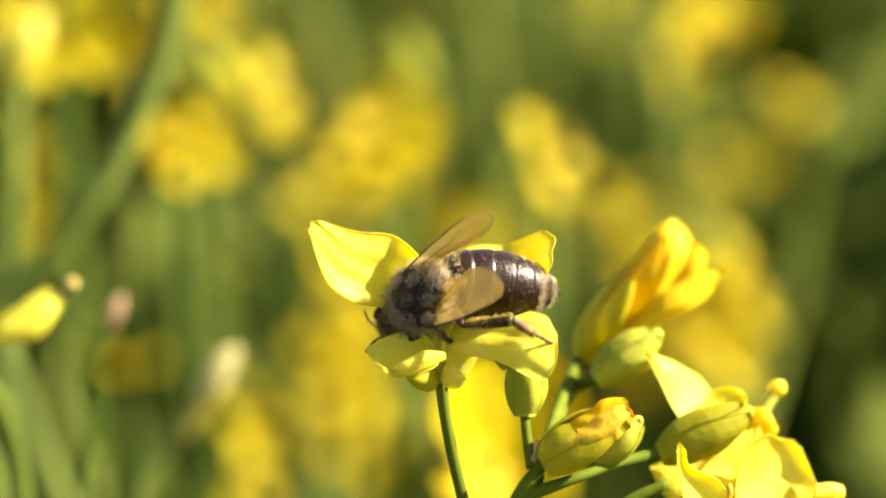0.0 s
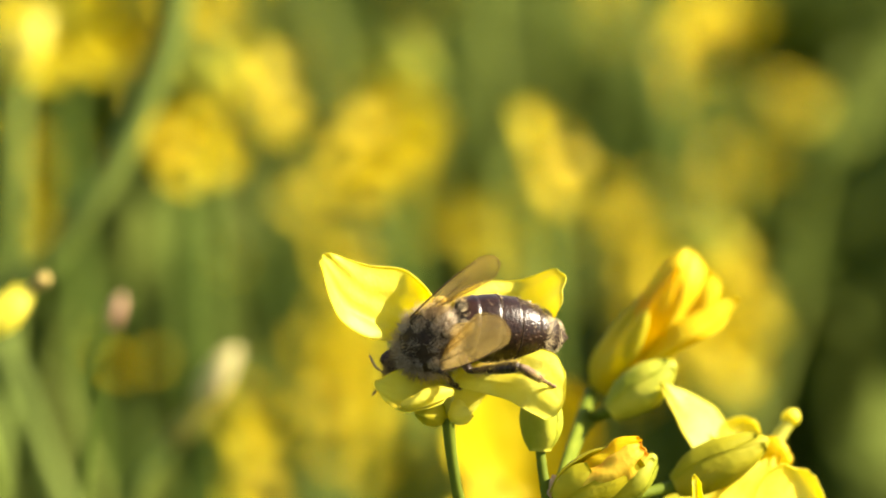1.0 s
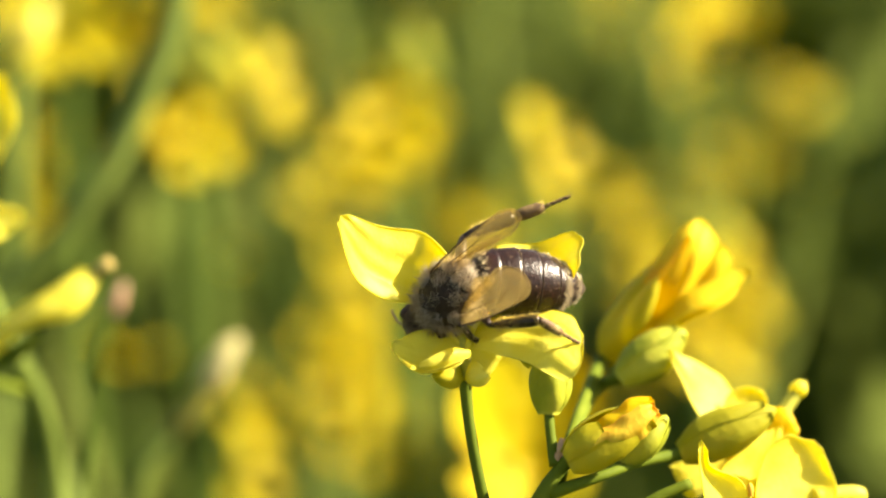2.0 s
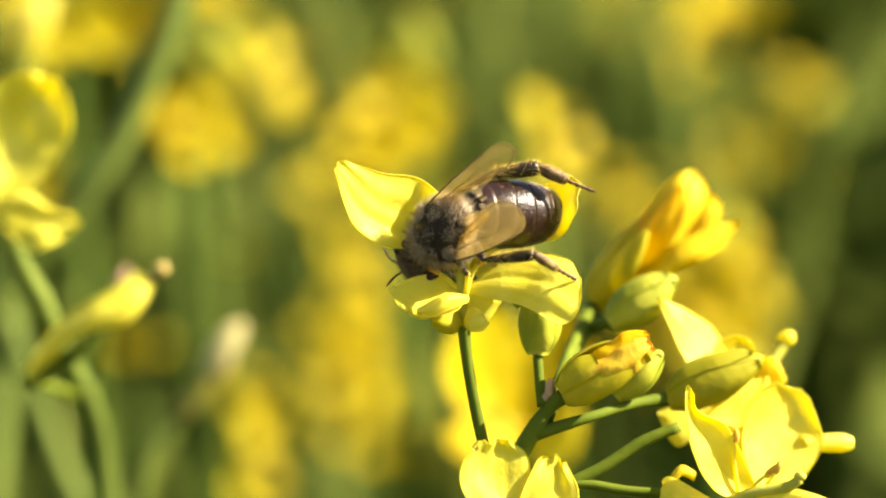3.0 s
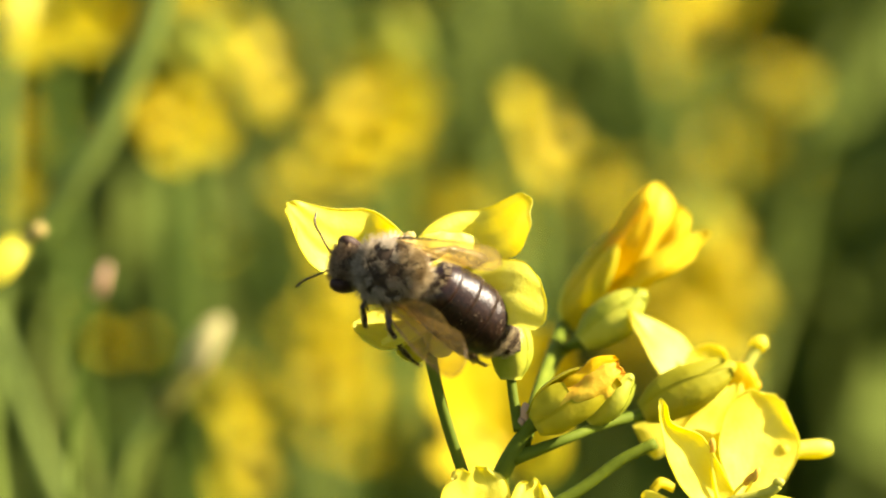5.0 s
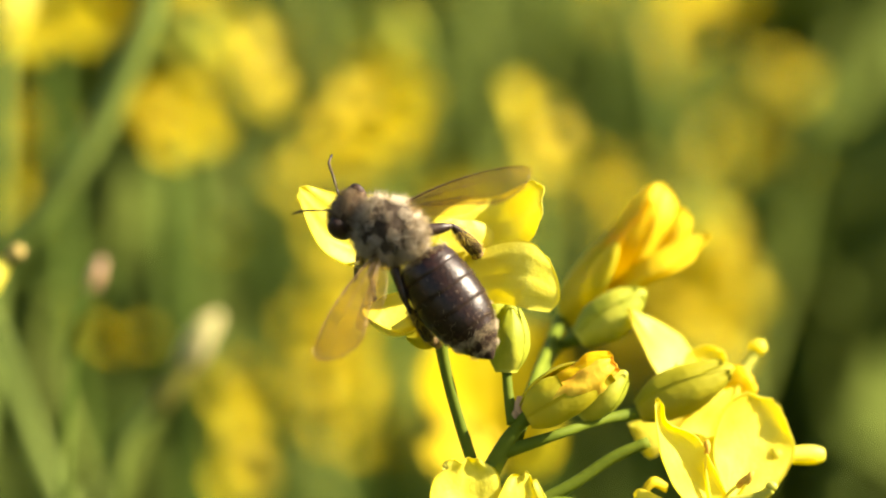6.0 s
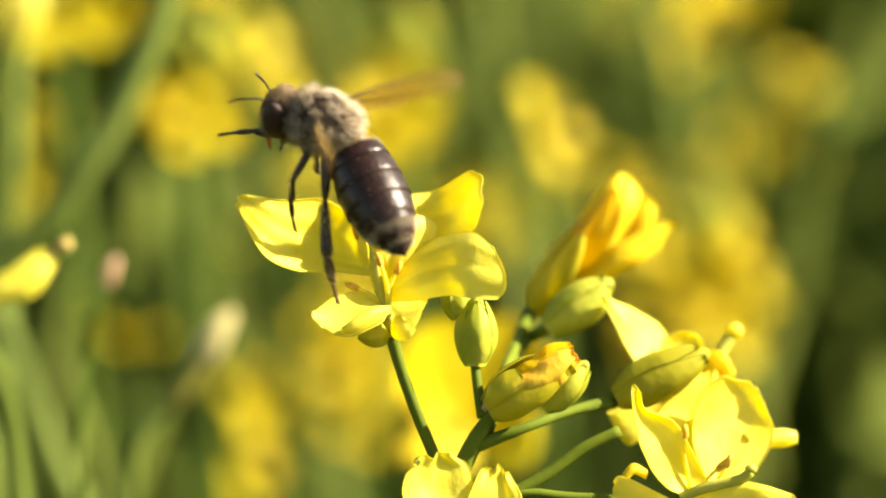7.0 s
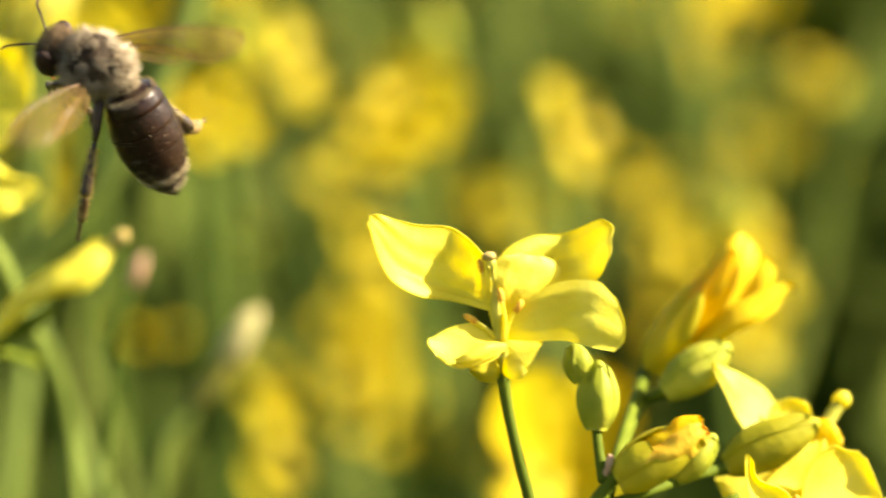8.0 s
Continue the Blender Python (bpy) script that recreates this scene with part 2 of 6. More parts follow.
def sheet(bm, left, mid, right, nu=14, nv=10, thick=4 * U, wave=0.0, freq=1.0, seed=0, slot=0, ruffle=0.0, crease=(), rag=0.0):
    """A thin curved blade between two edges and a midline, with two faces and a rim."""
    L, M, R = spline(left, nu), spline(mid, nu), spline(right, nu)
    g = []
    for i in range(nu + 1):
        row = []
        for j in range(nv + 1):
            v = 2 * j / nv - 1
            row.append(L[i] * (v * (v - 1) / 2) + M[i] * (1 - v * v) + R[i] * (v * (v + 1) / 2))
        g.append(row)
    if rag:
        out = (M[nu] - M[nu - 3]).normalized()
        for i in range(nu - 5, nu + 1):
            for j in range(nv + 1):
                g[i][j] = g[i][j] + out * (rag * noise.noise(Vector((j / nv * 3.2 + seed * 3.1, seed, 0))) * ((i - nu + 6) / 6) ** 2)
    nor = [[None] * (nv + 1) for _ in g]
    for i in range(nu + 1):
        for j in range(nv + 1):
            a = g[min(i + 1, nu)][j] - g[max(i - 1, 0)][j]
            b = g[i][min(j + 1, nv)] - g[i][max(j - 1, 0)]
            nor[i][j] = a.cross(b).normalized()
    top, bot = [], []
    for i in range(nu + 1):
        rt, rb = [], []
        for j in range(nv + 1):
            v = 2 * j / nv - 1
            s = i / nu
            p = g[i][j]
            k = noise.noise(Vector((p * (freq / U / 60)) + Vector((seed * 7.3, 0, 0)))) * wave
            k += ruffle * s * s * math.sin(v * 7 + seed) * (0.4 + abs(v))
            for v0, depth, wide in crease:
                k += depth * math.exp(-((v - v0) / wide) ** 2) * math.sin(math.pi * min(1, 0.08 + 0.9 * s))
            edge = min(1.0, 0.35 + 2.2 * min(s + 0.2, 1 - s + 0.0, 0.5) * 1.0) * (1 - 0.55 * v * v)
            q = p + nor[i][j] * k
            rt.append(bm.verts.new(q + nor[i][j] * (thick / 2 * edge)))
            rb.append(bm.verts.new(q - nor[i][j] * (thick / 2 * edge)))
        top.append(rt)
        bot.append(rb)
    for i in range(nu):
        for j in range(nv):
            bm.faces.new((top[i][j], top[i + 1][j], top[i + 1][j + 1], top[i][j + 1])).material_index = slot
            bm.faces.new((bot[i][j], bot[i][j + 1], bot[i + 1][j + 1], bot[i + 1][j])).material_index = slot
    rim_t = [top[i][0] for i in range(nu)] + [top[nu][j] for j in range(nv)] + [top[i][nv] for i in range(nu, 0, -1)] + [top[0][j] for j in range(nv, 0, -1)]
    rim_b = [bot[i][0] for i in range(nu)] + [bot[nu][j] for j in range(nv)] + [bot[i][nv] for i in range(nu, 0, -1)] + [bot[0][j] for j in range(nv, 0, -1)]
    for k in range(len(rim_t)):
        k2 = (k + 1) % len(rim_t)
        bm.faces.new((rim_t[k], rim_t[k2], rim_b[k2], rim_b[k])).material_index = slot
    return bm


def blob(bm, centre, rx, ry, rz, rot=None, n=12, m=8, slot=0, lump=0.0, seed=0):
    m4 = Matrix.Translation(centre) @ (rot.to_4x4() if rot else Matrix()) @ Matrix.Diagonal((rx, ry, rz, 1))
    res = bmesh.ops.create_uvsphere(bm, u_segments=n, v_segments=m, radius=1, matrix=Matrix())
    for v in res["verts"]:
        k = 1 + lump * noise.noise(v.co * 1.7 + Vector((seed, seed * 2.1, 0)))
        v.co = m4 @ (v.co * k)
    for f in {f for v in res["verts"] for f in v.link_faces}:
        f.material_index = slot
    return bm


def axis_frame(base, tip):
    z = (tip - base).normalized()
    x = z.cross(Vector((0, 1, 0)))
    x = x.normalized() if x.length > 1e-6 else z.orthogonal().normalized()
    return Matrix((x, z.cross(x), z)).transposed()


# ---- ground ----
def build_ground():
    bm = bmesh.new()
    xs = [-400, -60, -12, -4, -2, -1, 0, 1, 2, 4, 12, 60, 400]
    ys = [-400, -60, -12, -4, -2, 0, 0.5, 1, 1.5, 2, 3, 4, 6, 9, 14, 60, 400]
    v = [[bm.verts.new((x, y, 0.03 * noise.noise((x * 0.7, y * 0.7, 0)) if abs(x) < 20 and abs(y) < 20 else 0)) for y in ys] for x in xs]
    for i in range(len(xs) - 1):
        for j in range(len(ys) - 1):
            bm.faces.new((v[i][j], v[i + 1][j], v[i + 1][j + 1], v[i][j + 1]))
    return tagged(link("ground", bm, SHADED_SOIL), "dark field soil under the rapeseed crop", "ground", kind="structure")


build_ground()


# ---- the rapeseed plant in focus, drawn about its node ----
def at(x, y, w=0.0):
    k = 1 + w * U / 0.2554                             # things further back are drawn larger
    return Vector((((x - 784) * k - 131) * U, w * U, (314 - (y - 441) * k) * U))


def set_back(extra):
    return lambda x, y, w=0.0: at(x, y, w + extra)


def turned(extra, slope, x0):
    return lambda x, y, w=0.0: at(x, y, w + extra + (x - x0) * slope)


def pts(*p):
    return [at(*q) for q in p]


def blade(a, b, bulge=(0, 0, 0), tip=None, f=at):
    """Two edges and a midline that bulges between them."""
    A, B = [f(*q) for q in a], [f(*q) for q in b]
    k = Vector((bulge[0] * U, bulge[2] * U, -bulge[1] * U))
    n = len(A) - 1
    M = [(p + q) / 2 + k * (math.sin(math.pi * (0.15 + 0.7 * i / n)) if i else 0.2) for i, (p, q) in enumerate(zip(A, B))]
    if tip:
        M[-1] = f(*tip)
    return A, M, B


BUD_PARTS = []


def bud(parent, base, tip, half, material, label, open_tip=None, twist=0.3, mouth=0.25, shape=1.0, covers=(0.91, 0.93, 0.91, 0.93)):
    """A flower bud: four overlapping sepals round a rolled core; open_tip shows petals between them."""
    b0, t0 = base, tip
    h = (t0 - b0).length
    R = axis_frame(b0, t0)
    hold = new("bud")
    hold.parent = parent
    hold.location = b0
    tagged(hold, label)
    BUD_PARTS.append(hold)

    def prof(s):
        return half * (max(0.0, math.sin(math.pi * min(1, 0.10 + 0.86 * s ** shape))) ** 0.72)
    for k in range(4):
        c = twist + k * math.pi / 2
        off = 1.0 + (0.05 if k % 2 else -0.03)
        L, M, Rr = [], [], []
        for i in range(6):
            s = 0.01 + covers[k] * i / 5
            wide = (0.98 if covers[k] > 0.9 else 0.86) * (1 - 0.55 * (i / 5) ** 3)
            for dst, da, sc in ((L, -wide, 0.97), (M, 0, 1.06), (Rr, wide, 0.97)):
                r = max(prof(s) * off * sc, half * (mouth if i == 5 else 0.12))
                dst.append(R @ Vector((r * math.cos(c + da), r * math.sin(c + da), s * h)))
        bm = bmesh.new()
        sheet(bm, L, M, Rr, 14, 10, 5 * U, 3.5 * U, 1.3, k + half * 1e5, 0, 1.2 * U)
        part("sepal", bm, material, hold)
    if open_tip:
        for k in range(7):
            c = twist + 0.8 + k * 2.4
            inner = 1.0 - 0.09 * k
            L, M, Rr = [], [], []
            for i in range(5):
                s = 0.3 + (0.66 + 0.03 * (k % 3)) * i / 4 * (1.04 - 0.02 * k)
                r = half * inner * (0.86 if i < 3 else (0.84, 0.44)[i - 3])
                for dst, da, sc in ((L, -0.85, 0.9), (M, 0, 1.08), (Rr, 0.85, 0.95)):
                    dst.append(R @ Vector((r * sc * math.cos(c + da), r * sc * math.sin(c + da), s * h)))
            bm = bmesh.new()
            sheet(bm, L, M, Rr, 20, 16, 4 * U, 7 * U, 2.0, k + 9, 0, 4 * U)
            part("rolled_petal", bm, (open_tip, open_tip, PETAL_DEEP)[k % 3], hold, "crumpled petal still rolled in the bud")
    else:
        bm = bmesh.new()
        tube(bm, [R @ Vector((0, 0, s * h)) for s in (0.02, 0.2, 0.4, 0.6, 0.8, 0.95, 1.0)],
             [prof(s) * 0.88 for s in (0.02, 0.2, 0.4, 0.6, 0.8, 0.95)] + [half * 0.12], 14, 12)
        part("core", bm, material, hold)
    return hold


def pedicel(parent, p, r, name="pedicel"):
    bm = bmesh.new()
    tube(bm, p, r, 16, 12)
    return part(name, bm, STEM, parent)


def petal(parent, a, b, bulge=(0, 0, 0), tip=None, material=None, f=at, wave=3.0, seed=0, name="petal", ruffle=2.0, label="", thick=4.5, rag=7.0, crease=((0.0, 4.0, 0.16), (0.5, -2.0, 0.12), (-0.55, -2.0, 0.12))):
    bm = bmesh.new()
    A, M, B = blade(a, b, bulge, tip, f)
    wide = min(1.0, max((p - q).length for p, q in zip(A, B)) / (130 * U)) ** 2
    sheet(bm, A, M, B, 24, 24, thick * U, wave * U, 1.0, seed, 0, ruffle * U, [(v0, d * U * wide, wd) for v0, d, wd in crease], rag * U * wide if name == "petal" else 0.0)
    return part(name, bm, material or PETAL, parent, label)


def stamen(parent, p, r=4.0, head=9.0, f=at):
    bm = bmesh.new()
    q = [f(*v) for v in p]
    tube(bm, q, [r * U, r * 0.8 * U, r * 0.7 * U], 8, 8, 0)
    d = (q[-1] - q[-2]).normalized()
    blob(bm, q[-1] + d * head * 0.5 * U, head * 0.6 * U, head * 0.6 * U, head * 1.3 * U, axis_frame(q[-1], q[-1] + d), 10, 8, 1, 0.25)
    return part("stamen", bm, [PETAL, ANTHER], parent)


plant = tagged(new("rapeseed_plant"), "green-stemmed flowering rapeseed plant with yellow blossoms and buds", "plant")


def build_plant(p):
    # main stem down to the ground, and the shoots that leave the node
    g = 27000
    bm = bmesh.new()
    tube(bm, pts((935, 722, 0), (915, 755, 0), (890, 800, 4), (860, 880, 8), (845, 1000, 12), (840, 1400, 20), (800, 4000, 300), (760, 12000, 2400), (740, 26600, 6500)),
         [10 * U, 16 * U, 17 * U, 18 * U, 20 * U, 24 * U, 34 * U, 60 * U, 90 * U], 60, 12)
    part("stem", bm, STEM, p)
    pedicel(p, pts((912, 628, 30), (916, 670, 15), (925, 722, 0)), [9 * U, 9 * U, 12 * U])
    pedicel(p, pts((1006, 542, 435), (985, 590, 300), (960, 650, 140), (930, 740, 12)), [14 * U, 11 * U, 10 * U, 10 * U])
    pedicel(p, pts((1045, 566, 300), (1002, 588, 340), (966, 652, 190), (934, 745, 18)), [13 * U, 11 * U, 10 * U, 10 * U])
    pedicel(p, pts((958, 704, -10), (938, 722, -6), (918, 752, 0)), [15 * U, 12 * U, 11 * U])
    pedicel(p, pts((1155, 700, 140), (1080, 715, 80), (1000, 742, 5), (912, 772, 0)), [13 * U, 9 * U, 9 * U, 13 * U])
    pedicel(p, pts((1165, 752, 60), (1100, 782, 50), (1020, 835, 35), (880, 905, 8)), [10 * U, 11 * U, 11 * U, 12 * U])
    pedicel(p, pts((1170, 872, 40), (1080, 868, 35), (990, 858, 25), (872, 872, 6)), [9 * U, 9 * U, 9 * U, 11 * U])

    # green buds
    bud(p, at(912, 632, 30), at(917, 508, 30), 35 * U, BUD_GREEN, "closed green bud", twist=0.1, mouth=0.38, shape=0.95)
    bud(p, at(886, 548, 44), at(872, 478, 44), 26 * U, BUD_GREEN, "small closed green bud behind the petals", twist=0.6)
    bud(p, at(1036, 572, 300), at(1156, 486, 300), 41 * U, BUD_GREEN, "closed green bud", twist=0.5, mouth=0.35)
    bud(p, at(1042, 706, 60), at(1124, 624, 60), 30 * U, BUD_GREEN, "closed green bud", twist=0.2, mouth=0.4)
    bud(p, at(1148, 702, 140), at(1318, 622, 140), 43 * U, SEPAL_OLIVE, "long olive-green bud about to open", twist=0.4, mouth=0.45, shape=0.9)
    # the bud that shows orange petals
    bud(p, at(945, 706, -15), at(1100, 606, -15), 43 * U, SEPAL, "half-closed bud with orange petal tips", PETAL_ORANGE, twist=0.93, mouth=0.72, shape=0.8, covers=(0.46, 0.91, 0.91, 0.7))
    # small withered bract beside the node
    bm = bmesh.new()
    blob(bm, at(936, 690, -5), 9 * U, 8 * U, 16 * U, None, 10, 8, 0, 0.5, 3)
    blob(bm, at(928, 706, -4), 7 * U, 7 * U, 9 * U, None, 10, 8, 0, 0.5, 5)
    part("bract", bm, PINK, p, "pale pink withered bract")

    # half-open flower, leaning to the upper right
    far = set_back(260)
    hf = tagged(new("flower"), "half-open yellow flower with greenish sepals")
    hf.parent = p
    petal(hf, ((1010, 545, 190), (1040, 470, 210), (1090, 385, 220), (1140, 325, 215), (1172, 304, 200)),
          ((1035, 550, 170), (1090, 490, 145), (1130, 440, 125), (1150, 390, 120), (1165, 335, 130)), (-18, -10, -25), None, PETAL_DEEP, f=far, seed=1)
    petal(hf, ((1036, 545, 185), (1068, 455, 170), (1098, 382, 160), (1122, 332, 158), (1150, 306, 165)),
          ((1060, 540, 190), (1148, 485, 185), (1196, 425, 185), (1216, 375, 180), (1210, 330, 175)), (0, 0, -34), (1186, 298, 172), PETAL_WARM, f=far, seed=2, wave=6, rag=16, ruffle=2, crease=((0.1, -7.0, 0.14),))
    petal(hf, ((1045, 545, 195), (1115, 455, 185), (1160, 395, 180), (1190, 355, 175), (1210, 338, 172)),
          ((1055, 545, 195), (1140, 480, 165), (1190, 440, 158), (1218, 412, 158), (1230, 388, 162)), (4, 0, -18), (1234, 352, 166), PETAL_WARM, f=far, seed=3, wave=7, rag=16, ruffle=2, crease=())
    petal(hf, ((1040, 540, 175), (1105, 470, 150), (1150, 430, 135), (1195, 402, 135), (1240, 386, 145)),
          ((1042, 548, 170), (1105, 510, 140), (1155, 478, 118), (1200, 458, 118), (1236, 432, 135)), (0, 6, -18), (1268, 388, 142), PETAL_WARM, f=far, seed=4, wave=7, rag=16, ruffle=2, crease=())
    petal(hf, ((1030, 545, 205), (1080, 470, 225), (1120, 400, 230), (1160, 340, 225), (1200, 330, 210)),
          ((1050, 548, 210), (1120, 490, 220), (1160, 430, 220), (1190, 380, 215), (1215, 360, 205)), (0, 0, 10), None, PETAL_DEEP, f=far, seed=5, wave=7, rag=20)
    petal(hf, ((1003, 540, 170), (1010, 500, 155), (1045, 455, 140), (1085, 410, 125), (1104, 398, 122)),
          ((1030, 552, 170), (1055, 520, 140), (1085, 480, 120), (1102, 440, 115), (1108, 405, 118)), (0, 0, -16), None, SEPAL_YELLOW, f=far, seed=6, name="sepal", wave=1.5, ruffle=0)
    petal(hf, ((1000, 540, 175), (1002, 490, 185), (1040, 430, 195), (1080, 390, 195), (1100, 372, 190)),
          ((1015, 545, 168), (1040, 480, 155), (1065, 440, 155), (1090, 400, 165), (1108, 380, 175)), (-6, 0, -12), None, SEPAL_YELLOW, f=far, seed=7, name="sepal", wave=1.5, ruffle=0)
    petal(hf, ((1030, 555, 170), (1060, 535, 155), (1090, 505, 150), (1120, 480, 150), (1140, 470, 155)),
          ((1035, 558, 175), (1070, 545, 175), (1105, 520, 175), (1135, 495, 172), (1148, 478, 168)), (4, 8, -8), None, SEPAL_YELLOW, f=far, seed=8, name="sepal", wave=1.5, ruffle=0)

    # open flower on the lower right side of the cluster
    rf = tagged(new("flower"), "open yellow flower with broad petals")
    rf.parent = p
    petal(rf, ((1290, 880, 0), (1235, 860, -20), (1198, 800, -35), (1182, 740, -40), (1178, 690, -40)),
          ((1310, 850, 0), (1285, 800, -20), (1255, 745, -20), (1205, 720, -25), (1196, 690, -35)), (-4, 0, 22), (1184, 676, -40), PETAL, f=turned(0, 0.45, 1290), seed=11, wave=5)
    petal(rf, ((1310, 860, 10), (1285, 780, 20), (1300, 700, 30), (1340, 665, 30), (1378, 680, 25)),
          ((1330, 870, 5), (1380, 850, -10), (1418, 800, 0), (1428, 760, 10), (1412, 715, 18)), (0, 0, 25), (1400, 690, 22), PETAL, f=turned(110, 0.5, 1350), seed=12, wave=6)
    petal(rf, ((1290, 850, 20), (1240, 790, 40), (1220, 740, 50), (1260, 690, 55), (1300, 660, 60)),
          ((1310, 850, 25), (1320, 790, 45), (1330, 740, 55), (1335, 690, 60), (1330, 655, 62)), (0, 0, 12), None, PETAL, f=turned(110, 0.5, 1300), seed=13, wave=5)
    petal(rf, ((1270, 890, -5), (1300, 860, -25), (1360, 850, -40), (1410, 860, -50), (1450, 872, -50)),
          ((1280, 920, -10), (1310, 930, -45), (1370, 950, -70), (1420, 940, -75), (1462, 905, -60)), (0, -12, 0), (1468, 888, -55), PETAL, seed=14, wave=5)
    petal(rf, ((1250, 885, 0), (1220, 870, -10), (1180, 850, -10), (1155, 840, -5), (1146, 850, 0)),
          ((1265, 905, -10), (1230, 915, -35), (1190, 915, -45), (1160, 905, -40), (1140, 885, -25)), (0, -8, 0), None, PETAL, seed=15, wave=4)
    petal(rf, ((1205, 830, 40), (1180, 818, 36), (1165, 830, 32), (1155, 850, 30)),
          ((1200, 845, 40), (1180, 836, 30), (1170, 845, 28), (1160, 860, 28)), (0, 0, -6), None, SEPAL_YELLOW, seed=16, name="sepal", wave=1)
    stamen(rf, ((1290, 875, -20), (1312, 845, -30), (1332, 828, -35)), 4, 12)
    stamen(rf, ((1300, 880, -25), (1330, 848, -35), (1345, 822, -40)), 4, 11)
    stamen(rf, ((1280, 870, -10), (1270, 800, -20), (1272, 770, -25)), 4, 11)
    bm = bmesh.new()
    tube(bm, pts((1262, 880, -30), (1310, 862, -40), (1368, 850, -48), (1388, 836, -50)), [9 * U, 10 * U, 9 * U, 9 * U], 12, 10)
    blob(bm, at(1388, 832, -50), 11 * U, 11 * U, 9 * U)
    part("pistil", bm, PISTIL, rf)
    # flower behind the olive bud
    mid = set_back(190)
    bf = tagged(new("flower"), "open yellow flower behind a long olive bud")
    bf.parent = p
    petal(bf, ((1240, 690, 60), (1190, 645, 60), (1160, 590, 60), (1138, 545, 60), (1128, 520, 58)),
          ((1265, 680, 125), (1256, 620, 150), (1230, 575, 140), (1190, 548, 110), (1145, 526, 76)), (0, 0, -6), None, PETAL, f=mid, seed=21, wave=5, crease=())
    petal(bf, ((1230, 690, 75), (1225, 640, 85), (1235, 600, 90), (1260, 588, 90), (1285, 592, 90)),
          ((1270, 690, 70), (1290, 650, 80), (1305, 620, 85), (1300, 600, 88), (1290, 594, 90)), (0, 0, 10), None, PETAL, f=mid, seed=22, wave=6)
    petal(bf, ((1280, 700, 50), (1290, 660, 60), (1310, 625, 65), (1335, 625, 65), (1350, 645, 62)),
          ((1300, 720, 50), (1330, 700, 50), (1350, 680, 52), (1357, 665, 55), (1355, 655, 60)), (0, 0, -10), None, PETAL_DEEP, f=mid, seed=23, wave=6)
    petal(bf, ((1230, 700, 60), (1180, 705, 55), (1150, 715, 50), (1132, 722, 50)),
          ((1240, 730, 60), (1195, 770, 55), (1168, 785, 50), (1140, 742, 48)), (0, 0, -10), None, PETAL, f=mid, seed=24, wave=6)
    petal(bf, ((1240, 690, 65), (1215, 700, 60), (1190, 730, 55), (1170, 745, 55)),
          ((1330, 720, 60), (1300, 770, 55), (1260, 800, 55), (1215, 790, 55)), (0, 0, 10), None, PETAL_DEEP, f=mid, seed=25, wave=5)
    bm = bmesh.new()
    tube(bm, pts((1318, 660, 270), (1336, 625, 285), (1356, 596, 295)), [14 * U, 13 * U, 12 * U], 10, 10)
    part("pistil", bm, PISTIL, bf)
    bm = bmesh.new()
    blob(bm, at(1361, 588, 297), 18 * U, 17 * U, 16 * U, None, 14, 10, 0, 0.2)
    part("stigma", bm, PETAL, bf, "pale yellow stigma knob")
    # pale bud standing out behind the right flower
    bm = bmesh.new()
    tube(bm, pts((1380, 775, 160), (1425, 773, 180), (1455, 772, 190), (1474, 772, 195)), [15 * U, 17 * U, 18 * U, 12 * U], 14, 12)
    part("bud", bm, PETAL, p, "pale yellow narrow bud")

    # flower below, of which the upper petals show
    lf = tagged(new("flower"), "open yellow flower low on the stem")
    lf.parent = p
    petal(lf, ((850, 930, -40), (800, 900, -50), (778, 850, -55), (785, 815, -55), (815, 795, -50)),
          ((890, 930, -30), (895, 880, -35), (905, 840, -35), (895, 805, -35), (865, 785, -40)), (0, 0, 15), (838, 786, -48), PETAL, f=turned(0, 0.4, 880), seed=31, wave=13, rag=16, ruffle=6)
    petal(lf, ((880, 930, -35), (890, 880, -45), (905, 840, -45), (920, 815, -40), (938, 808, -35)),
          ((910, 940, -40), (960, 940, -60), (985, 910, -60), (985, 870, -55), (965, 825, -45)), (0, 0, 15), (952, 812, -40), PETAL, f=turned(0, 0.4, 880), seed=32, wave=13, rag=16, ruffle=6)
    petal(lf, ((860, 930, -40), (800, 950, -70), (770, 960, -90), (760, 960, -100)),
          ((880, 945, -45), (850, 990, -90), (810, 1010, -110), (780, 1000, -110)), (0, 0, 10), None, PETAL, seed=33, wave=6)
    pedicel(p, pts((875, 935, -35), (868, 960, -20), (852, 1000, 10)), [11 * U, 10 * U, 11 * U])

    # blossom a little behind the stem
    kf = tagged(new("flower"), "yellow flower behind the main stem")
    kf.parent = p
    w = 2200
    tilted = turned(0, 0.5, 908)

    def sunward(x, y, z):
        return tilted(x + 12 - 0.05 * (x - 878), y, z)
    petal(kf, ((867, 760, w), (766, 730, w - 20), (738, 650, w - 50), (761, 580, w - 60), (800, 555, w - 60)),
          ((889, 750, w), (889, 690, w + 10), (889, 620, w), (878, 570, w - 20), (850, 545, w - 30)), (0, 0, 25), None, FIELD_PETAL, f=sunward, seed=41, wave=5, ruffle=0.5)
    petal(kf, ((884, 750, w + 10), (884, 670, w), (884, 610, w - 10), (901, 560, w - 20), (929, 545, w - 20)),
          ((906, 760, w), (979, 730, w - 20), (1018, 660, w - 40), (1007, 600, w - 40), (973, 560, w - 30)), (0, 0, 25), None, FIELD_PETAL, f=sunward, seed=42, wave=5, ruffle=0.5)
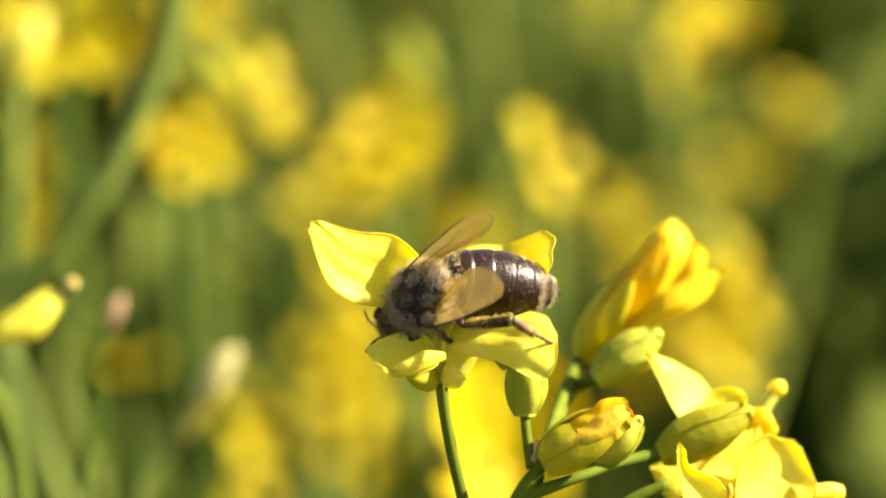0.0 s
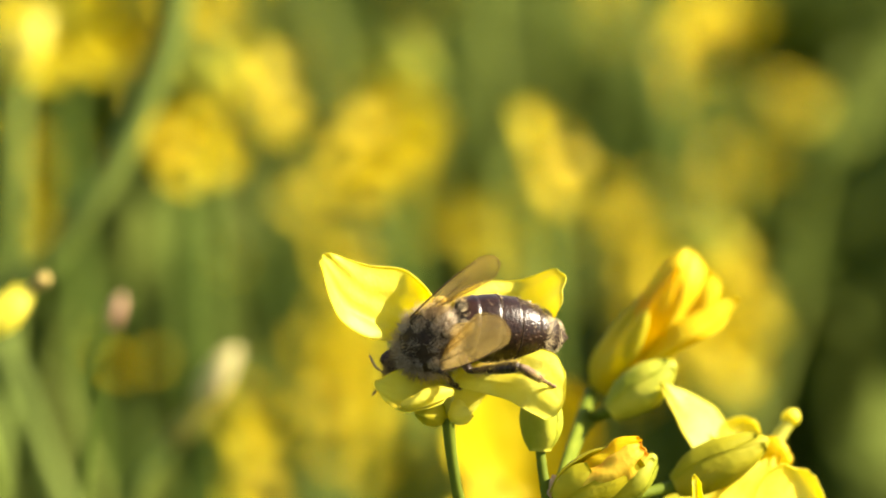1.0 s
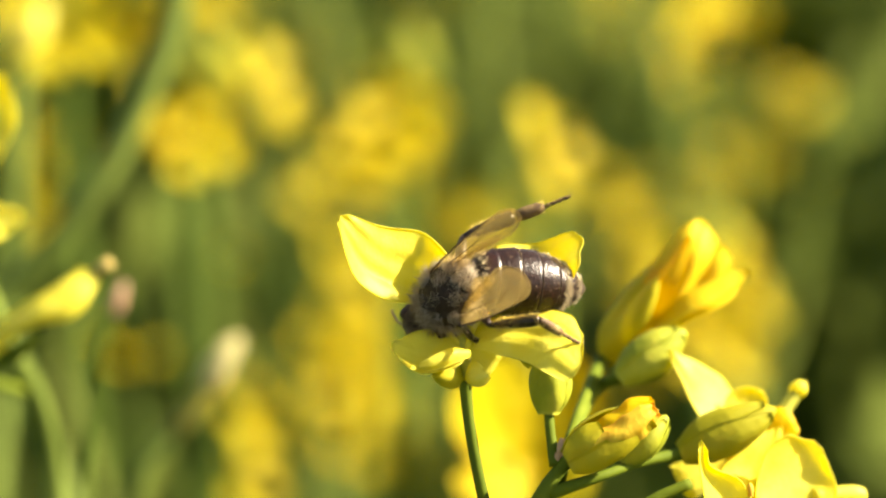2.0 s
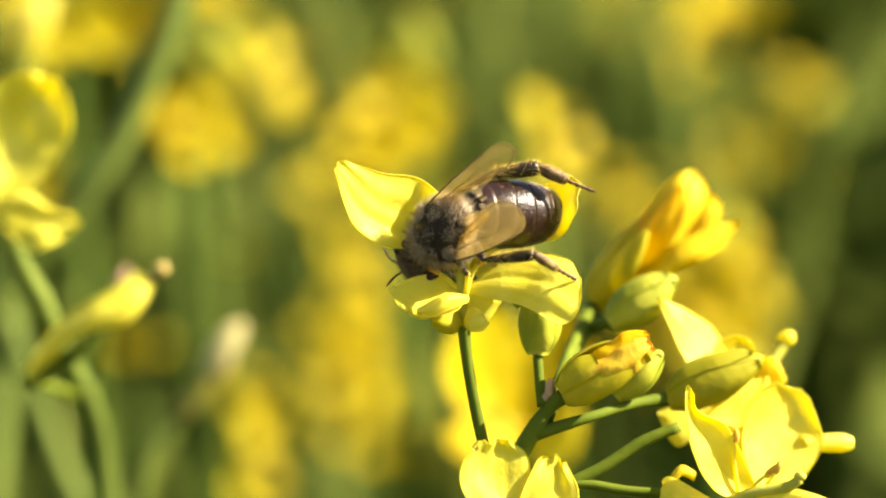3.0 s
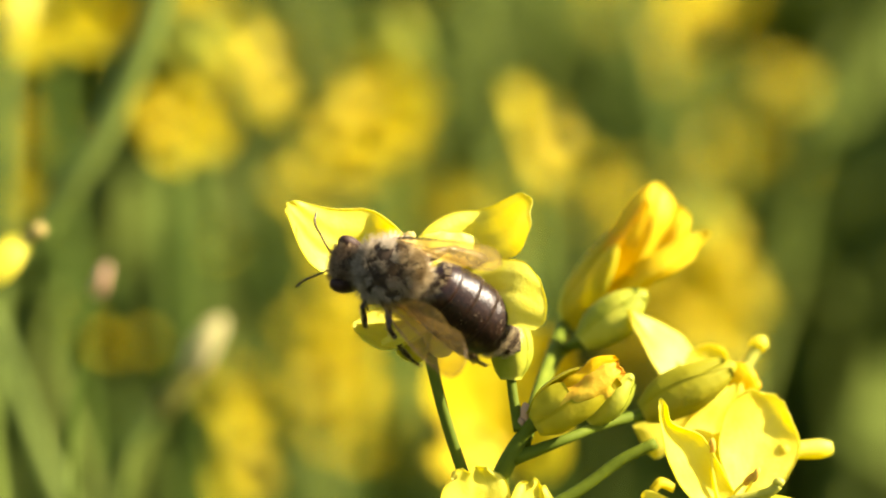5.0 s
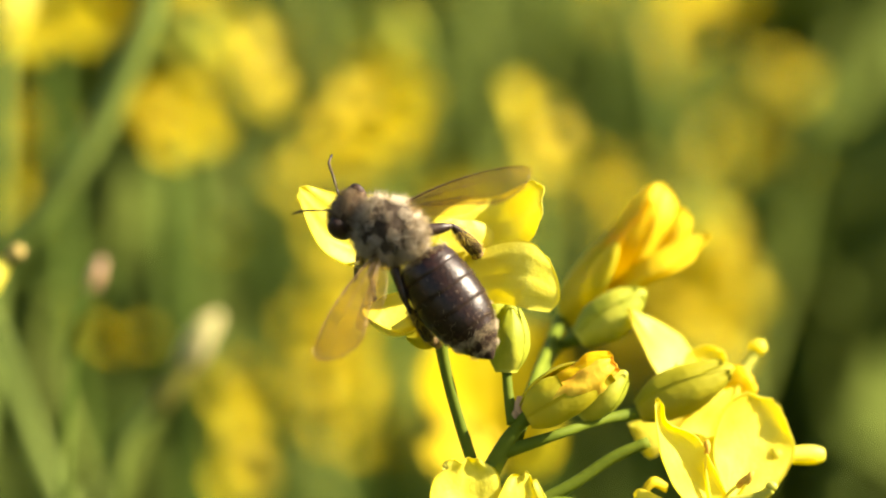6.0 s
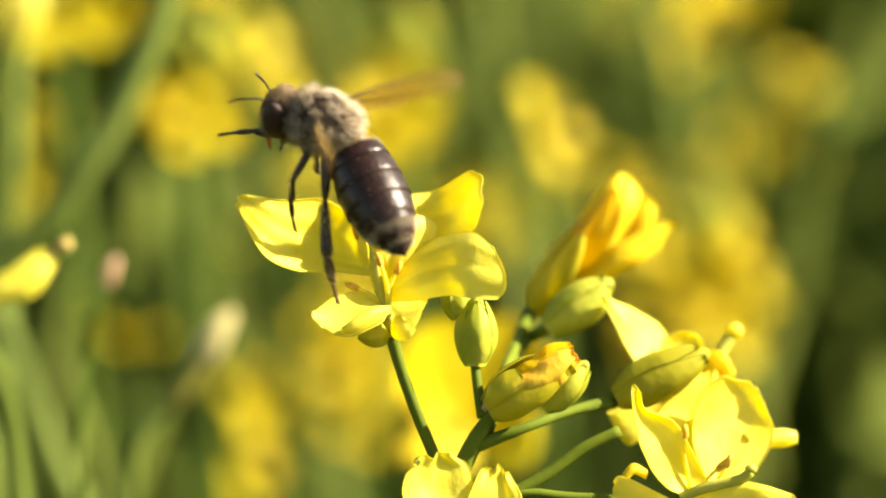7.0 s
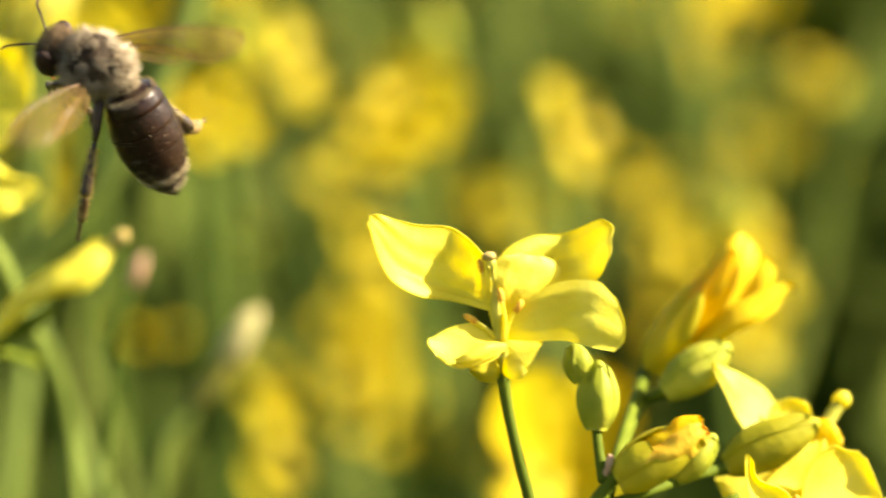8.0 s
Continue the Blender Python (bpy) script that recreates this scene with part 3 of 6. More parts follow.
    petal(kf, ((878, 740, w - 20), (822, 730, w - 60), (766, 750, w - 90), (738, 770, w - 90)),
          ((889, 770, w - 20), (867, 820, w - 60), (811, 830, w - 90), (761, 810, w - 95)), (0, 10, 0), None, FIELD_PETAL, f=sunward, seed=43, wave=5, ruffle=0.5)
    petal(kf, ((895, 740, w - 20), (934, 720, w - 60), (979, 720, w - 90), (1001, 730, w - 90)),
          ((889, 770, w - 20), (912, 820, w - 60), (968, 820, w - 90), (1001, 780, w - 95)), (0, 10, 0), None, FIELD_PETAL, f=sunward, seed=44, wave=5, ruffle=0.5)
    petal(kf, ((878, 760, w - 60), (822, 710, w - 90), (811, 650, w - 110), (833, 610, w - 110)),
          ((901, 760, w - 60), (945, 710, w - 90), (951, 650, w - 110), (923, 610, w - 110)), (0, 0, 20), None, FIELD_PETAL, f=sunward, seed=45, wave=5, ruffle=0.5)
    pedicel(p, pts((878, 790, w), (878, 880, w - 100), (842, 1100, 120), (838, 1400, 20)), [12 * U, 12 * U, 12 * U, 12 * U])
    return hf, (rf, bf)


half_open, side_blooms = build_plant(plant)
orange_bud, side_bud, olive_bud = BUD_PARTS[5], BUD_PARTS[3], BUD_PARTS[4]


# ---- the flower that the bee visits, drawn about its base ----
def fa(x, y, w=0.0):
    return Vector(((x - 890) * U, w * U, (665 - y) * U))


def build_visited(p):
    fl = tagged(new("flower"), "fully open four-petalled yellow flower")
    fl.parent = p
    petal(fl, ((868, 552, -14), (800, 534, 10), (738, 522, -28), (682, 482, -62), (656, 405, -84)),
          ((872, 500, -30), (858, 455, -14), (805, 405, 34), (738, 399, -10), (672, 380, -64)), (6, 10, 30), (657, 384, -78), PETAL, fa, 5, 51, crease=((-0.42, 12.0, 0.18), (0.45, -5.0, 0.25)))
    petal(fl, ((880, 545, 24), (890, 452, 14), (945, 417, 58), (1000, 413, 80), (1060, 389, 34)),
          ((892, 565, 18), (935, 515, 50), (990, 510, 48), (1050, 498, 16), (1078, 455, -8)), (0, 0, 14), (1084, 405, 8), PETAL, fa, 4, 52)
    pressed = petal(fl, ((888, 572, 10), (930, 525, 18), (995, 497, 2), (1055, 495, -32), (1086, 528, -60)),
          ((895, 602, 0), (940, 604, -24), (1000, 603, -48), (1045, 614, -80), (1085, 622, -88)), (0, 0, -14), (1103, 582, -78), PETAL, fa, 4, 53)
    petal(fl, ((875, 590, 12), (848, 572, -10), (800, 578, -30), (768, 595, -50)),
          ((894, 610, -34), (872, 634, -66), (818, 650, -80), (778, 634, -76)), (0, 16, 4), (757, 606, -66), PETAL, fa, 4, 54)
    # bright upturned fold beside the pistil
    petal(fl, ((884, 562, 10), (876, 500, -22), (874, 472, -30), (884, 455, -32), (908, 450, -24)),
          ((902, 568, 6), (940, 530, 8), (985, 500, 26), (993, 480, 30), (985, 462, 26)), (0, 0, -6), (945, 450, 4), PETAL, fa, 6, 59)
    # curled lip of the low petal
    petal(fl, ((896, 606, -40), (860, 605, -66), (825, 622, -80), (805, 632, -82)),
          ((898, 618, -42), (868, 630, -72), (830, 645, -86), (806, 645, -84)), (0, -4, -8), None, PETAL, fa, 2, 55)
    petal(fl, ((892, 592, 6), (925, 596, 10), (950, 598, 8), (962, 604, 2)),
          ((890, 640, 0), (905, 662, -6), (925, 658, -8), (945, 632, -6)), (0, 0, -8), None, PETAL, fa, 3, 56)
    petal(fl, ((890, 652, 6), (872, 630, -10), (850, 634, -20), (830, 648, -24)),
          ((886, 664, 0), (872, 676, -16), (850, 672, -24), (832, 655, -26)), (0, 4, -12), None, SEPAL, fa, 1, 57, "sepal")
    petal(fl, ((892, 650, -8), (898, 630, -20), (908, 625, -26), (918, 632, -30)),
          ((894, 664, -8), (908, 670, -22), (924, 668, -30), (935, 655, -32)), (-3, 0, -5), None, PETAL, fa, 3, 58, "sepal")
    bm = bmesh.new()
    tube(bm, [fa(893, 655, 0), fa(885, 600, -6), fa(877, 530, -10), fa(872, 480, -12), fa(868, 462, -12)], [10 * U, 11 * U, 11 * U, 10 * U, 9 * U], 16, 12)
    part("pistil", bm, PISTIL, fl)
    bm = bmesh.new()
    blob(bm, fa(866, 455, -12), 13 * U, 12 * U, 9 * U, None, 14, 10, 0, 0.3)
    part("stigma", bm, TAN, fl, "tan stigma")
    for q in (((884, 606, -6), (860, 582, -14), (838, 568, -18)), ((888, 620, -4), (900, 570, -16), (914, 548, -18)), ((886, 620, 8), (862, 520, 0), (853, 478, 0)),
              ((890, 625, -10), (893, 570, -24), (887, 530, -26)), ((886, 620, 10), (905, 560, 14), (930, 520, 10))):
        stamen(fl, q, 5.5, 11, fa)
    bm = bmesh.new()
    tube(bm, [fa(890, 662, 0), fa(898, 720, 2), (fa(915, 800, 4)), fa(936, 880, 10), fa(965, 990, 30)], [12 * U, 10.5 * U, 10.5 * U, 11 * U, 11 * U], 20, 12)
    part("pedicel", bm, STEM, fl)
    return fl, pressed


visited, pressed_petal = build_visited(plant)


# ---- the neighbouring plant that swings at the side, drawn about its stigma ----
FAR = 1.06


def la(x, y, w=0.0):
    return Vector(((x - 272) * FAR * U, w * FAR * U, (463 - y) * FAR * U))


neighbour = tagged(new("rapeseed_plant"), "rapeseed plant with a drooping yellow flower, swaying", "plant")


def build_neighbour(p):
    fl = tagged(new("flower"), "narrow yellow flower seen from the side")
    fl.parent = p
    petal(fl, ((10, 660, 0), (70, 580, -10), (130, 535, -15), (190, 490, -10), (240, 470, 0)),
          ((20, 680, 0), (100, 600, -20), (160, 575, -30), (215, 560, -25), (258, 495, -5)), (0, 0, -20), (256, 472, 0), PETAL, la, 5, 61)
    petal(fl, ((0, 660, 10), (60, 580, 20), (120, 530, 20), (180, 495, 20), (220, 465, 15)),
          ((10, 650, 20), (80, 600, 40), (140, 570, 40), (200, 530, 35), (240, 490, 20)), (0, 0, 10), None, PETAL, la, 5, 62)
    petal(fl, ((0, 690, 5), (50, 645, -10), (100, 610, -15), (150, 585, -10)),
          ((10, 700, 10), (60, 670, 5), (110, 640, 5), (150, 592, 0)), (0, 0, -8), None, STEM, la, 2, 63, "sepal")
    bm = bmesh.new()
    tube(bm, [la(225, 490, 5), la(250, 478, 3), la(268, 466, 0)], [10 * U, 10 * U, 12 * U], 8, 10)
    blob(bm, la(272, 462, 0), 17 * U, 15 * U, 15 * U, None, 12, 8, 0, 0.2)
    part("stigma", bm, TAN, fl, "tan stigma knob")
    up = tagged(new("flower"), "broad yellow flower with ruffled petals")
    up.parent = p
    petal(up, ((-60, 330, 0), (-90, 230, -10), (-60, 120, -15), (-10, 85, -15), (40, 90, -10)),
          ((-20, 330, 0), (40, 290, 10), (85, 220, 15), (98, 170, 10), (85, 120, 0)), (0, 0, 25), (70, 96, -5), PETAL, la, 12, 64, rag=22, ruffle=6)
    petal(up, ((-60, 340, 0), (-20, 320, -10), (20, 310, -20), (60, 340, -25), (100, 355, -25)),
          ((-60, 370, -10), (-10, 400, -40), (30, 430, -50), (70, 415, -50), (110, 390, -40)), (0, -10, 0), (118, 370, -35), PETAL, la, 12, 65, rag=22, ruffle=6)
    petal(up, ((-60, 350, 0), (-120, 330, -10), (-170, 300, -20), (-200, 280, -20)),
          ((-60, 380, -10), (-120, 400, -40), (-180, 390, -50), (-210, 340, -40)), (0, -10, 0), None, PETAL, la, 12, 66, rag=22, ruffle=6)
    bm = bmesh.new()
    tube(bm, [la(-40, 350, 30), la(-10, 450, 90), la(18, 520, 150), la(50, 620, 250), la(95, 720, 350), la(120, 882, 450), la(140, 1400, 560), la(200, 8000, 1700), la(240, 27700, 6700)],
         [12 * U, 20 * U, 28 * U, 22 * U, 24 * U, 26 * U, 30 * U, 60 * U, 90 * U], 60, 12)
    part("stem", bm, STALK, p)
    pedicel(p, [la(8, 675, 5), la(30, 690, 150), la(75, 715, 320)], [11 * U, 10 * U, 11 * U])


build_neighbour(neighbour)


# ---- the bee: x forward, y to its left, z up, in millimetres ----
MB = 0.00107
bee = tagged(new("honey_bee"), "brown honey bee with a furry thorax and dark glossy banded abdomen", "bee")


def hairs(bm, centre, rx, ry, rz, count, length, radius, keep, seed, back=-0.35):
    rnd = random.Random(seed)
    k = 0
    while k < count:
        d = Vector((rnd.gauss(0, 1), rnd.gauss(0, 1), rnd.gauss(0, 1))).normalized()
        if not keep(d):
            k += 0.02
            continue
        k += 1
        p = Vector((centre[0] + d.x * rx, centre[1] + d.y * ry, centre[2] + d.z * rz))
        n = Vector((d.x / rx, d.y / ry, d.z / rz)).normalized()
        n = (n + Vector((back, 0, 0)) + Vector((rnd.gauss(0, 0.28), rnd.gauss(0, 0.28), rnd.gauss(0, 0.28)))).normalized()
        ln = length * rnd.uniform(0.55, 1.15)
        a = n.orthogonal().normalized() * radius
        b = n.cross(a)
        q = [bm.verts.new((p + a * math.cos(t) + b * math.sin(t) - n * 0.1) * MB) for t in (0, 2.09, 4.19)]
        tip = bm.verts.new((p + n * ln) * MB)
        for i in range(3):
            bm.faces.new((q[i], q[(i + 1) % 3], tip))


def ell(bm, c, rx, ry, rz, slot=0, n=24, m=16, lump=0.0):
    return blob(bm, Vector(c) * MB, rx * MB, ry * MB, rz * MB, None, n, m, slot, lump)


def limb(bm, p, r, seg=8, n=14):
    return tube(bm, [Vector(v) * MB for v in p], [v * MB for v in r], n, seg)


SEGMENTS = {"fore": (2.0, 1.7, 2.2), "mid": (2.5, 2.1, 2.3), "hind": (3.2, 3.7, 3.8)}      # femur, tibia, tarsus


def build_bee(b):
    bm = bmesh.new()
    ell(bm, (0, 0, 0), 2.05, 1.95, 1.8, 0, 28, 18, 0.06)
    ell(bm, (-1.45, 0, 0.25), 0.95, 1.25, 0.95, 0, 20, 12)
    ell(bm, (-1.95, 0, -0.75), 0.85, 0.85, 0.75, 0, 16, 10)
    thorax = part("thorax", bm, HIDE_TAN, b, "furry tan thorax with a dark bare patch on its back")
    bm = bmesh.new()
    grid = []
    for i in range(13):
        dx = -0.44 + 0.72 * i / 12
        row = []
        for j in range(17):
            dy = (-0.72 + 1.44 * j / 16) * (1 - 0.35 * abs(i - 6) / 6)
            dz = math.sqrt(max(0.0, 1 - dx * dx - dy * dy))
            k = 1.035 - 0.05 * (max(abs(i - 6) / 6, abs(j - 8) / 8) ** 4)
            row.append(bm.verts.new(Vector((dx * 2.05, dy * 1.95, dz * 1.8)) * k * MB))
        grid.append(row)
    for i in range(12):
        for j in range(16):
            bm.faces.new((grid[i][j], grid[i + 1][j], grid[i + 1][j + 1], grid[i][j + 1]))
    part("back_plate", bm, HIDE, thorax, "dark bare plate between the wings")

    def back(d):
        e = 0.10 * math.sin(d.x * 17 + d.y * 11)
        return d.z > 0.28 + e and -0.70 + e < d.x < 0.50 + e
    bm = bmesh.new()
    hairs(bm, (0, 0, 0), 2.05, 1.95, 1.8, 3600, 0.9, 0.03, lambda d: not back(d) and math.sin(d.x * 6 + 2) * math.sin(d.y * 7 + d.z * 5) > -0.72, 3)
    part("fur", bm, FUR, thorax, "pale tan fur")
    bm = bmesh.new()
    hairs(bm, (-1.5, 0, 0.35), 0.95, 1.3, 0.9, 800, 0.8, 0.028, lambda d: d.z > -0.3, 5, -0.5)
    hairs(bm, (-2.0, 0, -0.7), 0.85, 0.85, 0.75, 500, 0.6, 0.026, lambda d: d.x < 0.3, 15, -0.5)
    part("fur", bm, FUR, thorax, "pale golden tuft behind the wings")
    bm = bmesh.new()
    hairs(bm, (0, 0, 0), 2.05, 1.95, 1.8, 900, 0.62, 0.024, lambda d: back(d) and math.sin(d.x * 7 + 1) * math.sin(d.y * 8 + 0.8) > 0.12, 4)
    part("fur", bm, FUR_GREY, thorax, "sparse grey-brown fur on the back")
    # head
    bm = bmesh.new()
    ell(bm, (2.75, 0, -0.35), 1.0, 1.75, 1.55, 0, 24, 16)
    ell(bm, (3.2, 0, -1.1), 0.7, 0.9, 0.9, 0, 20, 12)
    head = part("head", bm, HIDE_BROWN, b, "furry brown head")
    antennae = []
    for s in (-1, 1):
        bm = bmesh.new()
        blob(bm, Vector((2.85, 1.22 * s, -0.25)) * MB, 0.78 * MB, 0.62 * MB, 1.32 * MB, Euler((radians(-14 * s), 0, 0)).to_matrix(), 20, 14)
        part("eye", bm, EYE, head, "large dark compound eye")
        bm = bmesh.new()
        out = 0.7 if s > 0 else 1.5
        limb(bm, ((3.4, 0.4 * s, 0.2), (3.75, 0.65 * s, 0.6), (4.05, 0.95 * s, 0.8)), (0.07, 0.08, 0.07))
        limb(bm, ((4.04, 0.94 * s, 0.8), (4.7, (0.9 + 0.55 * out) * s, 0.85), (5.35, (0.8 + 1.1 * out) * s, 0.75), (6.0 - 0.3 * out, (0.7 + 1.7 * out) * s, 0.55)), (0.065, 0.08, 0.085, 0.07))
        antennae.append(part("antenna", bm, LEG, head, "thin black elbowed antenna"))
    bm = bmesh.new()
    hairs(bm, (2.75, 0, -0.35), 1.0, 1.75, 1.55, 2600, 0.5, 0.022, lambda d: abs(d.y) < 0.62 and (d.z > -0.6 or d.x > 0.3), 6, 0.25)
    part("fur", bm, FUR_BROWN, head, "brown fur on the face")
    bm = bmesh.new()
    limb(bm, ((3.5, 0, -1.7), (3.45, 0, -2.4), (3.3, 0, -3.1)), (0.22, 0.16, 0.07))
    part("tongue", bm, TONGUE, head, "reddish tongue")

    # abdomen in overlapping rings, about its waist
    abd = tagged(new("abdomen"), "dark glossy abdomen with pale hair bands")
    abd.parent = b

    def rad(s):
        if s < 0.40:
            return 2.3 * math.sin(math.pi / 2 * (0.42 + 0.58 * s / 0.40)) ** 0.7
        return 2.3 * max(0.012, 1 - ((s - 0.40) / 0.60) ** 2.3) ** 0.82
    ends = (0.0, 0.17, 0.35, 0.53, 0.70, 0.86, 1.0)
    ln = 8.3

    def ring_edge(s):
        bm = bmesh.new()
        loops = []
        for ds, k in ((-0.006, 1.0), (-0.004, 1.02), (0.003, 1.02), (0.005, 0.99)):
            r = rad(s) * k
            loops.append([bm.verts.new(Vector((-(s + ds) * ln, r * math.cos(a), r * 0.94 * math.sin(a) - 0.22 * math.sin(math.pi * s))) * MB) for a in (2 * math.pi * j / 40 for j in range(40))])
        for a, c in zip(loops, loops[1:]):
            for j in range(40):
                bm.faces.new((a[j], c[j], c[(j + 1) % 40], a[(j + 1) % 40]))
        part("ring_edge", bm, RIM, abd, "thin brown rim of a ring")

    for i in range(6):
        bm = bmesh.new()
        s0, s1 = ends[i], ends[i + 1]
        ss = [s0 - (0.03 if i else 0), s0 + 0.25 * (s1 - s0), s0 + 0.5 * (s1 - s0), s0 + 0.8 * (s1 - s0), s1, s1 + 0.004, s1 - 0.006]
        rr = [rad(max(0, ss[0])) * (0.97 if i else 0.45), rad(ss[1]) * 0.99, rad(ss[2]), rad(ss[3]) * 1.006, rad(min(1, ss[4])) * 1.01, rad(min(1, s1)) * 0.99, rad(min(1, s1)) * 0.955]
        rings = []
        for s, r in zip(ss, rr):
            droop = -0.55 * math.sin(math.pi * min(1, max(0, s))) * 0.4
            rings.append([bm.verts.new(Vector((-s * ln, r * math.cos(a), r * 0.94 * math.sin(a) + droop)) * MB) for a in (2 * math.pi * j / 40 for j in range(40))])
        for a, c in zip(rings, rings[1:]):
            for j in range(40):
                bm.faces.new((a[j], c[j], c[(j + 1) % 40], a[(j + 1) % 40]))
        if i == 5:
            bm.faces.new(rings[-1])
        part("tergite", bm, CHITIN_RED if i == 0 else RIM if i == 5 else CHITIN, abd, ("dark reddish-brown ring", "", "", "", "", "dull dark tip of the abdomen")[i])
        if 0 < i < 5:
            ring_edge(s1)
    for s, count, length in ((0.02, 320, 0.4), (0.345, 160, 0.16), (0.525, 200, 0.16), (0.62, 200, 0.22), (0.70, 260, 0.2), (0.77, 750, 0.24), (0.80, 500, 0.22), (0.90, 300, 0.26)):
        bm = bmesh.new()
        rnd = random.Random(int(s * 1000))
        for _ in range(count):
            a = rnd.uniform(0, 2 * math.pi)
            if math.sin(a) > 0.55 and 0.1 < s < 0.75 and rnd.random() < 0.85:
                continue
            s2 = s + rnd.gauss(0, 0.016)
            r = rad(min(1, s2)) * 1.0
            p = Vector((-s2 * ln, r * math.cos(a), r * 0.94 * math.sin(a) - 0.22 * math.sin(math.pi * s2)))
            n = Vector((-1.1, math.cos(a) * 0.7, math.sin(a) * 0.7)).normalized()
            n = (n + Vector((rnd.gauss(0, 0.2), rnd.gauss(0, 0.2), rnd.gauss(0, 0.2)))).normalized()
            e = n.orthogonal().normalized() * 0.011
            f = n.cross(e)
            q = [bm.verts.new((p + e * math.cos(t) + f * math.sin(t)) * MB) for t in (0, 2.09, 4.19)]
            tip = bm.verts.new((p + n * length * rnd.uniform(0.6, 1.2)) * MB)
            for k in range(3):
                bm.faces.new((q[k], q[(k + 1) % 3], tip))
        part("hair_band", bm, FUR_PALE, abd, "pale hair band")
    # wings: each side's fore and hind wing hooked together, about the hinge
    wings = []
    for s in (1, -1):
        w = tagged(new("wing"), "amber see-through veined wing")
        w.parent = b

        def wp(x, y, z=0.0):
            return Vector((x * 0.9, y * 0.92 * s, z)) * MB
        bm = bmesh.new()
        sheet(bm, [wp(0, 0), wp(0.35, 2.0, 0.1), wp(0.5, 4.5, 0.15), wp(0.5, 7.0, 0.1), wp(0.25, 8.7, 0)],
              [wp(-0.2, 0.1), wp(-0.5, 2.0, 0.2), wp(-0.7, 4.5, 0.25), wp(-0.9, 7.0, 0.2), wp(-0.6, 9.3, 0)],
              [wp(-0.5, 0.2), wp(-1.2, 2.0, 0.05), wp(-2.0, 4.5, 0.05), wp(-2.7, 6.6, 0), wp(-2.0, 8.5, 0)], 20, 10, 0.02 * MB, 0.03 * MB, 1, 5)
        fore = part("forewing", bm, WING, w)
        bm = bmesh.new()
        for q, r in ((((0, 0, 0), (0.35, 2, 0.1), (0.55, 4.5, 0.15), (0.45, 7, 0.1), (0.0, 8.5, 0)), (0.09, 0.07, 0.06, 0.045, 0.02)),
                     (((-0.2, 0.1, 0), (-0.3, 2, 0.22), (-0.4, 4.5, 0.27), (-0.4, 6.3, 0.2)), (0.032, 0.028, 0.024, 0.015)),
                     (((-0.4, 0.15, 0), (-0.85, 2, 0.14), (-1.3, 4.5, 0.18), (-1.9, 6.9, 0.1)), (0.03, 0.026, 0.022, 0.014)),
                     (((-0.4, 4.5, 0.27), (-0.9, 4.9, 0.23), (-1.4, 5.0, 0.18)), (0.02, 0.02, 0.016)),
                     (((0.4, 5.4, 0.14), (-0.3, 6.4, 0.2), (-1.0, 7.6, 0.15)), (0.02, 0.02, 0.014)),
                     (((-0.3, 2.4, 0.22), (-0.9, 3.0, 0.16), (-1.5, 3.2, 0.07)), (0.02, 0.02, 0.014)),
                     (((0.0, 8.5, 0), (-0.7, 9.1, 0), (-1.7, 8.6, 0), (-2.4, 7.4, 0), (-2.3, 6.0, 0.02), (-1.7, 4.0, 0.05), (-1.1, 2.0, 0.05), (-0.5, 0.3, 0)), (0.02, 0.022, 0.024, 0.026, 0.026, 0.026, 0.026, 0.02))):
            limb(bm, [(a * 0.9, c * 0.92 * s, d) for a, c, d in q], [v * 0.95 for v in r], 6, 24 if len(q) > 6 else 12)
        part("vein", bm, VEIN, w, "brown wing veins")
        bm = bmesh.new()
        sheet(bm, [wp(-0.5, 0.3, -0.1), wp(-0.7, 2.0, -0.06), wp(-1.1, 4.2, -0.06), wp(-1.5, 5.4, -0.06)],
              [wp(-0.8, 0.3, -0.12), wp(-1.2, 2.0, -0.06), wp(-1.7, 4.2, -0.06), wp(-2.0, 5.9, -0.06)],
              [wp(-1.0, 0.2, -0.15), wp(-1.9, 1.7, -0.1), wp(-2.6, 3.8, -0.1), wp(-2.4, 5.4, -0.06)], 14, 8, 0.02 * MB, 0.03 * MB, 1, 6)
        part("hindwing", bm, WING, w)
        wings.append(w)
    # legs: femur, tibia and tarsus, each drawn along x from its joint
    legs = {}
    for key, hip in (("fore", (1.0, 0.9, -1.4)), ("mid", (0.1, 1.1, -1.5)), ("hind", (-0.9, 1.0, -1.4))):
        f, t, m = SEGMENTS[key]
        for s in (1, -1):
            fat = (0.40 if s > 0 else 0.54) if key == "hind" else 0.23
            lg = new("leg")
            lg.parent = b
            lg.location = (hip[0] * MB, hip[1] * s * MB, hip[2] * MB)
            tagged(lg, "dark jointed leg dusted with pollen" if key == "hind" else "dark jointed leg")
            rnd = random.Random(int(100 * fat) + s)

            def bristles(bm, length, r, count, reach):
                for _ in range(count):
                    x, a = rnd.uniform(0.1, 1) * length, rnd.uniform(0, 6.28)
                    n = Vector((rnd.uniform(0.3, 1.1), math.cos(a), math.sin(a))).normalized()
                    p = Vector((x, math.cos(a) * r * 0.75, math.sin(a) * r * 0.75))
                    u = n.orthogonal().normalized() * 0.02
                    v = n.cross(u)
                    ring = [bm.verts.new((p + u * math.cos(k) + v * math.sin(k)) * MB) for k in (0, 2.09, 4.19)]
                    top = bm.verts.new((p + n * reach * rnd.uniform(0.5, 1.0)) * MB)
                    for i in range(3):
                        bm.faces.new((ring[i], ring[(i + 1) % 3], top)).material_index = 1
